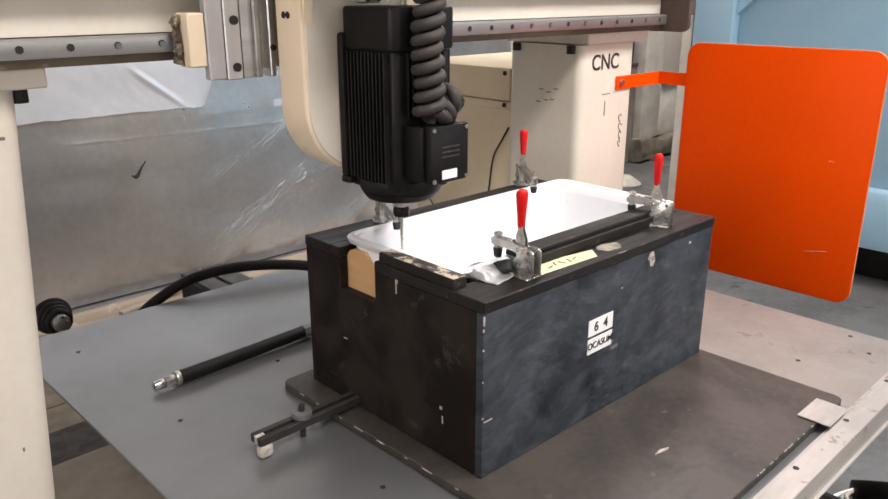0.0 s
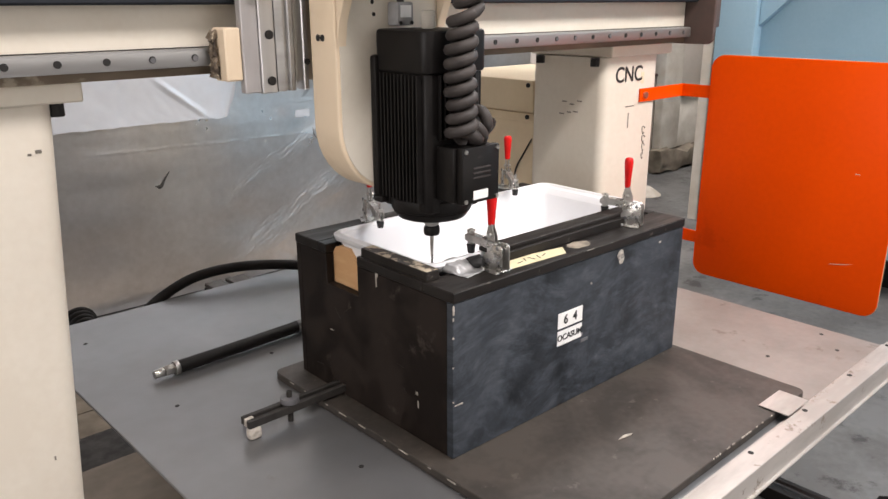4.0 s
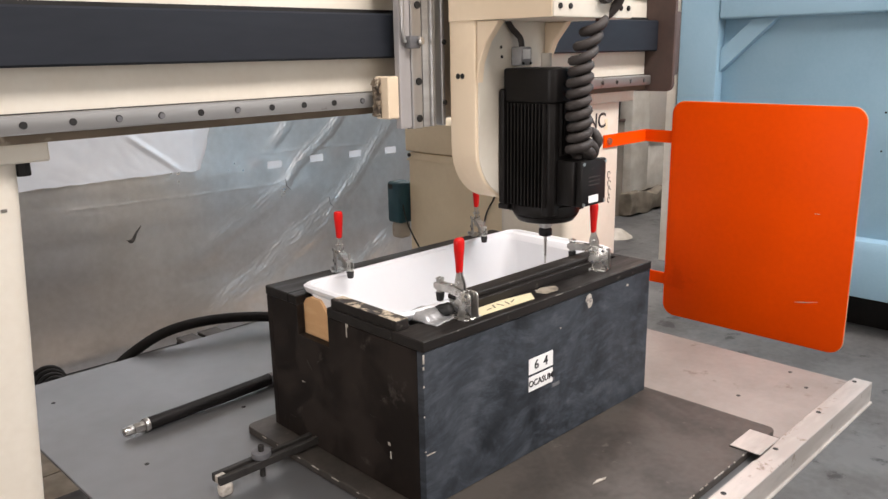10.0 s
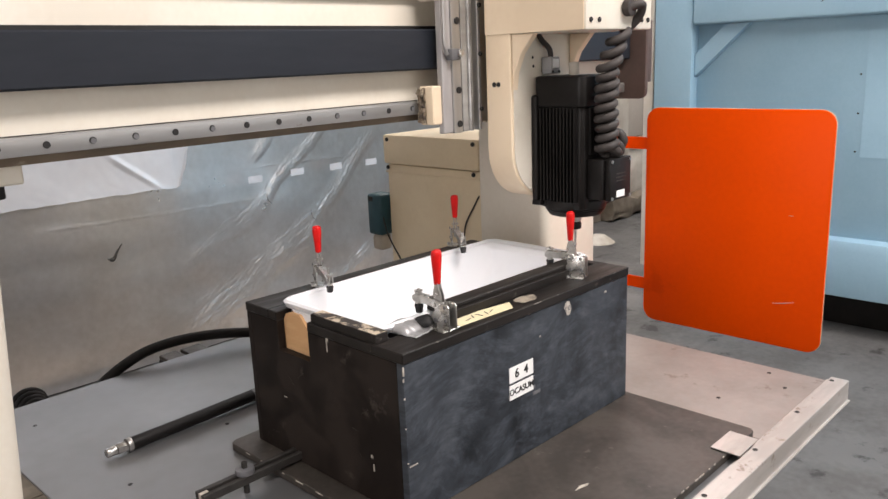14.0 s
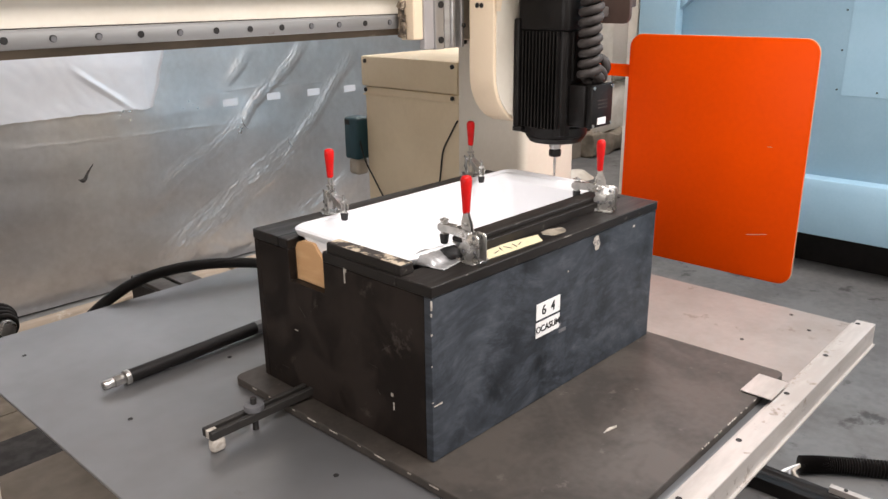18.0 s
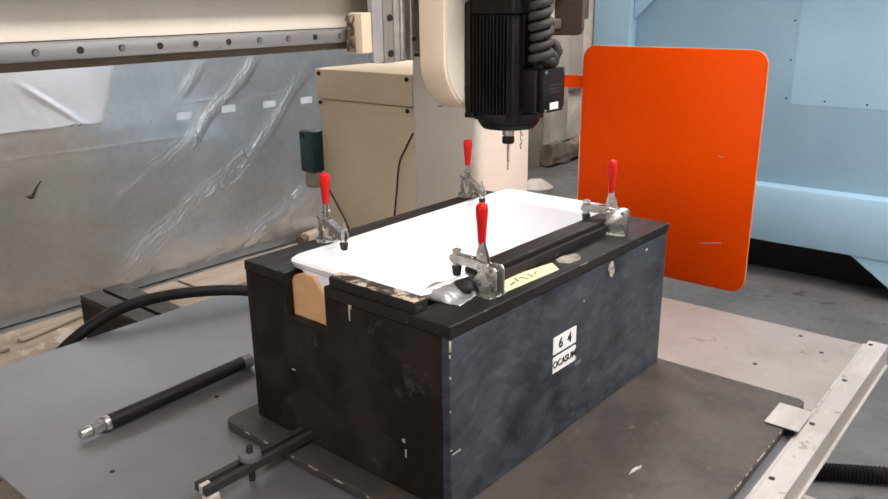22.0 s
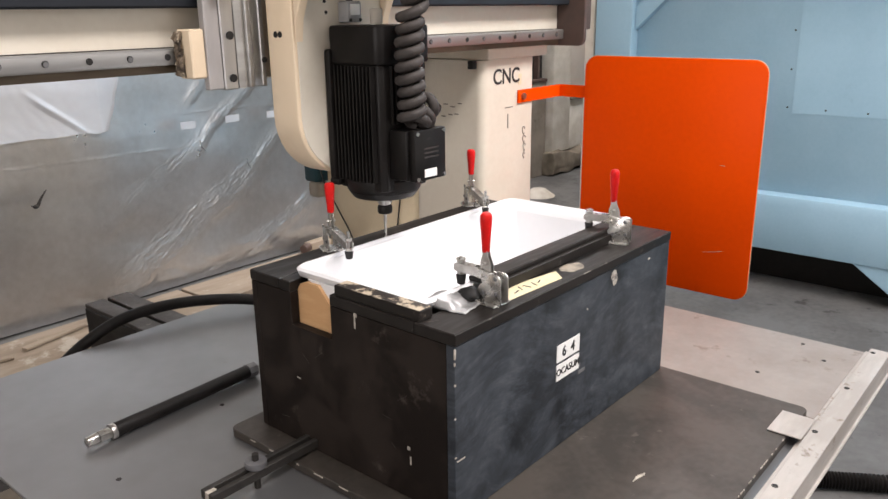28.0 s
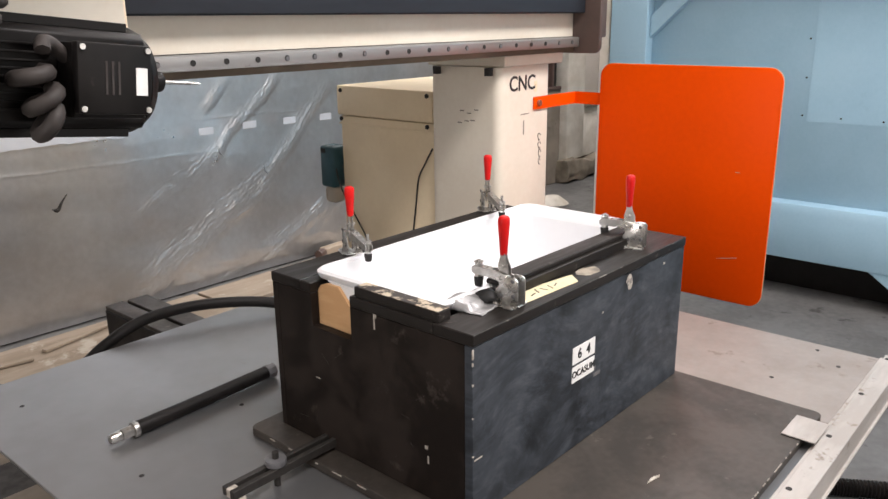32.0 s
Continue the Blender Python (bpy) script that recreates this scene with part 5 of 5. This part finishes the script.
for v in own.verts:
    d = 1 + 0.28 * noise.noise(v.co * 1.8) + 0.10 * noise.noise(v.co * 5)
    v.co = Vector((0.140 + 0.017 * v.co.x * d, 0.078 + 0.022 * v.co.y * d, HB + 0.0125 + 0.0125 * max(-1, v.co.z * d)))
smooth(own, 60)
wad = single("tape_wad", own, M_BLACKRUB, (0.14, 0.078, HB), "wad of black tape beside the clamp on the box", "tape wad")
ON_TABLE.append(wad)
# chips on the base board
part_chip = single("wood_chip", extrude([(0.300, -0.1835), (0.322, -0.180), (0.344, -0.188), (0.336, -0.1915), (0.318, -0.187)], 0.0, 0.003, "z", 0.0008, 1), M_CHIP, (0.32, -0.187, 0), "pale wood chip lying on the base board", "wood chip")
ON_TABLE.append(part_chip)
for k in range(16):
    x = 0.38 + 0.016 * k * rnd.uniform(0.7, 1.2)
    ob = link_mesh("edge_chip", box(x, x + rnd.uniform(0.003, 0.012), -0.3545, -0.3525, -0.003, 0.0000, 0.0004), M_CHIP, (0.38, 0.1, -0.0195))
    ob.parent = board
for k in range(9):
    y = -0.06 + 0.07 * k
    ob = link_mesh("edge_scratch", box(-0.0508, -0.049, y, y + rnd.uniform(0.008, 0.03), -0.006, -0.003, 0.0003), M_CHIP, (0.38, 0.1, -0.0195))
    ob.parent = board

# scratches on the guard
part("scratch", box(1.5372, 1.5379, -0.150, -0.135, 0.372, 0.3735), M_CHIP, guard)
part("scratch", sweep([(1.5377, -0.100, 0.080), (1.5377, -0.135, 0.086), (1.5377, -0.168, 0.094)], [0.0006, 0.0012, 0.0005], 5), M_CHIP, guard)
# pencil marks on the right post
for x, z, w, h in ((1.243, 0.545, 0.052, 0.004), (1.238, 0.50, 0.006, 0.06), (1.305, 0.632, 0.02, 0.045)):
    part("pencil_mark", box(x - w * 0.42, x + w * 0.42, 0.4768, 0.4778, z - h * 0.4, z + h * 0.4), M_INKGREY if x != 1.305 else M_CREAM_CAB, gantry)
for x, z, w, h in ((-0.538, 0.624, 0.010, 0.006), (-0.553, 0.620, 0.006, 0.004), (-0.594, 0.040, 0.003, 0.008)):
    part("scuff_mark", box(x - w / 2, x + w / 2, 0.4768, 0.4779, z - h / 2, z + h / 2), M_INKGREY, gantry)
for y, z in ((0.63, 0.56), (0.60, 0.553), (0.57, 0.565), (0.61, 0.527), (0.64, 0.52), (0.585, 0.53)):
    part("pencil_mark", box(1.0985, 1.0998, y - 0.009, y + 0.009, z - 0.0018, z + 0.0018), M_INKGREY, gantry)

for cx, cz, rx, rz in ((1.331, 0.458, 0.007, 0.013), (1.334, 0.428, 0.008, 0.012), (1.336, 0.400, 0.006, 0.014), (1.334, 0.372, 0.005, 0.010)):
    own = sweep([(cx + rx * math.cos(a) + 0.3 * rx * math.sin(2 * a), 0.4774, cz + rz * math.sin(a)) for a in [0.4 + 5.3 * i / 16 for i in range(17)]], 0.0016, 6)
    part("pencil_mark", own, M_INKGREY, gantry)

# ---------------------------------------------------------------- what moves
# seconds, place of the table along y
TABLE_ROWS = [
    (0.00, -0.149),
    (1.70, -0.149),
    (1.85, -0.125),
    (2.00, -0.052),
    (2.25, -0.002),
    (2.50, 0.000),
    (15.50, -0.003),
    (15.85, -0.006),
    (16.00, -0.038),
    (16.25, -0.120),
    (16.45, -0.150),
    (18.50, -0.151),
    (18.75, -0.165),
    (19.00, -0.213),
    (19.25, -0.270),
    (19.45, -0.299),
    (32.00, -0.299),
]
# seconds, tool along x, collet height, tilt of the motor
HEAD_ROWS = [
    (0.0, 0.075, 0.445, 0),
    (0.5, 0.081, 0.435, 0),
    (1.0, 0.081, 0.432, 0),
    (1.5, 0.077, 0.430, 0),
    (2.0, 0.083, 0.450, 0),
    (2.5, 0.083, 0.447, 0),
    (3.0, 0.083, 0.441, 0),
    (3.5, 0.085, 0.435, 0),
    (4.0, 0.083, 0.430, 0),
    (4.5, 0.085, 0.439, 0),
    (5.2, 0.090, 0.462, 0),
    (5.9, 0.290, 0.460, 0),
    (6.5, 0.303, 0.449, 0),
    (7.0, 0.304, 0.444, 0),
    (7.5, 0.305, 0.437, 0),
    (8.0, 0.304, 0.432, 0),
    (8.5, 0.307, 0.432, 0),
    (9.0, 0.420, 0.452, 0),
    (9.5, 0.561, 0.453, 0),
    (10.0, 0.563, 0.446, 0),
    (10.5, 0.567, 0.440, 0),
    (11.0, 0.566, 0.434, 0),
    (11.5, 0.564, 0.430, 0),
    (12.0, 0.565, 0.475, 0),
    (12.5, 0.627, 0.538, 0),
    (13.0, 0.789, 0.525, 0),
    (13.5, 0.792, 0.455, 0),
    (14.5, 0.790, 0.443, 0),
    (15.5, 0.790, 0.433, 0),
    (16.0, 0.790, 0.451, 0),
    (16.5, 0.798, 0.450, 0),
    (17.0, 0.799, 0.444, 0),
    (17.5, 0.798, 0.439, 0),
    (18.0, 0.800, 0.433, 0),
    (18.5, 0.799, 0.430, 0),
    (19.0, 0.795, 0.453, 0),
    (19.5, 0.794, 0.450, 0),
    (20.0, 0.796, 0.445, 0),
    (20.5, 0.792, 0.437, 0),
    (21.0, 0.791, 0.433, 0),
    (21.5, 0.787, 0.428, 0),
    (22.0, 0.793, 0.502, 0),
    (22.5, 0.673, 0.539, 0),
    (23.0, 0.566, 0.499, 0),
    (23.5, 0.561, 0.454, 0),
    (24.0, 0.560, 0.450, 0),
    (24.5, 0.557, 0.445, 0),
    (25.0, 0.559, 0.440, 0),
    (25.5, 0.558, 0.434, 0),
    (26.0, 0.555, 0.462, 0),
    (26.8, 0.330, 0.462, 0),
    (27.5, 0.310, 0.440, 0),
    (28.0, 0.309, 0.436, 0),
    (28.5, 0.311, 0.430, 0),
    (29.0, 0.309, 0.454, 0),
    (29.5, 0.310, 0.550, 0),
    (30.0, 0.206, 0.596, 11.7),
    (30.5, 0.044, 0.593, 31.5),
    (31.0, -0.121, 0.602, 54.6),
    (31.5, -0.304, 0.623, 76),
    (32.0, -0.358, 0.620, 83.9),
]


def motions():
    for ob in ON_TABLE:
        m = ob.matrix_basis.copy()
        walk(ob, [(t, Matrix.Translation((0, dy, 0)) @ m) for t, dy in TABLE_ROWS])
    walk(carriage, [(t, pose(x, 0.37, 0.71)) for t, x, z, a in HEAD_ROWS])
    walk(head, [(t, pose(x, HY, z)) for t, x, z, a in HEAD_ROWS])
    walk(coil, [(t, pose(0.010 - 0.05 * (a / 55) ** 1.5, -0.148, GZ - 0.07 * (a / 55) ** 1.5, 0, 0.26 * a, 0)) for t, x, z, a in HEAD_ROWS])
    walk(motor, [(t, pose(PIX, 0, PIV, 0, -a, 0)) for t, x, z, a in HEAD_ROWS])
    for turn, sag in zip(TAIL, (0.72, 0.55, 0.32)):
        walk(turn, [(t, pose(-0.065 * sag * (a / 84) ** 1.4, 0, 0.02 * sag * (a / 84) ** 2)) for t, x, z, a in HEAD_ROWS])


motions()
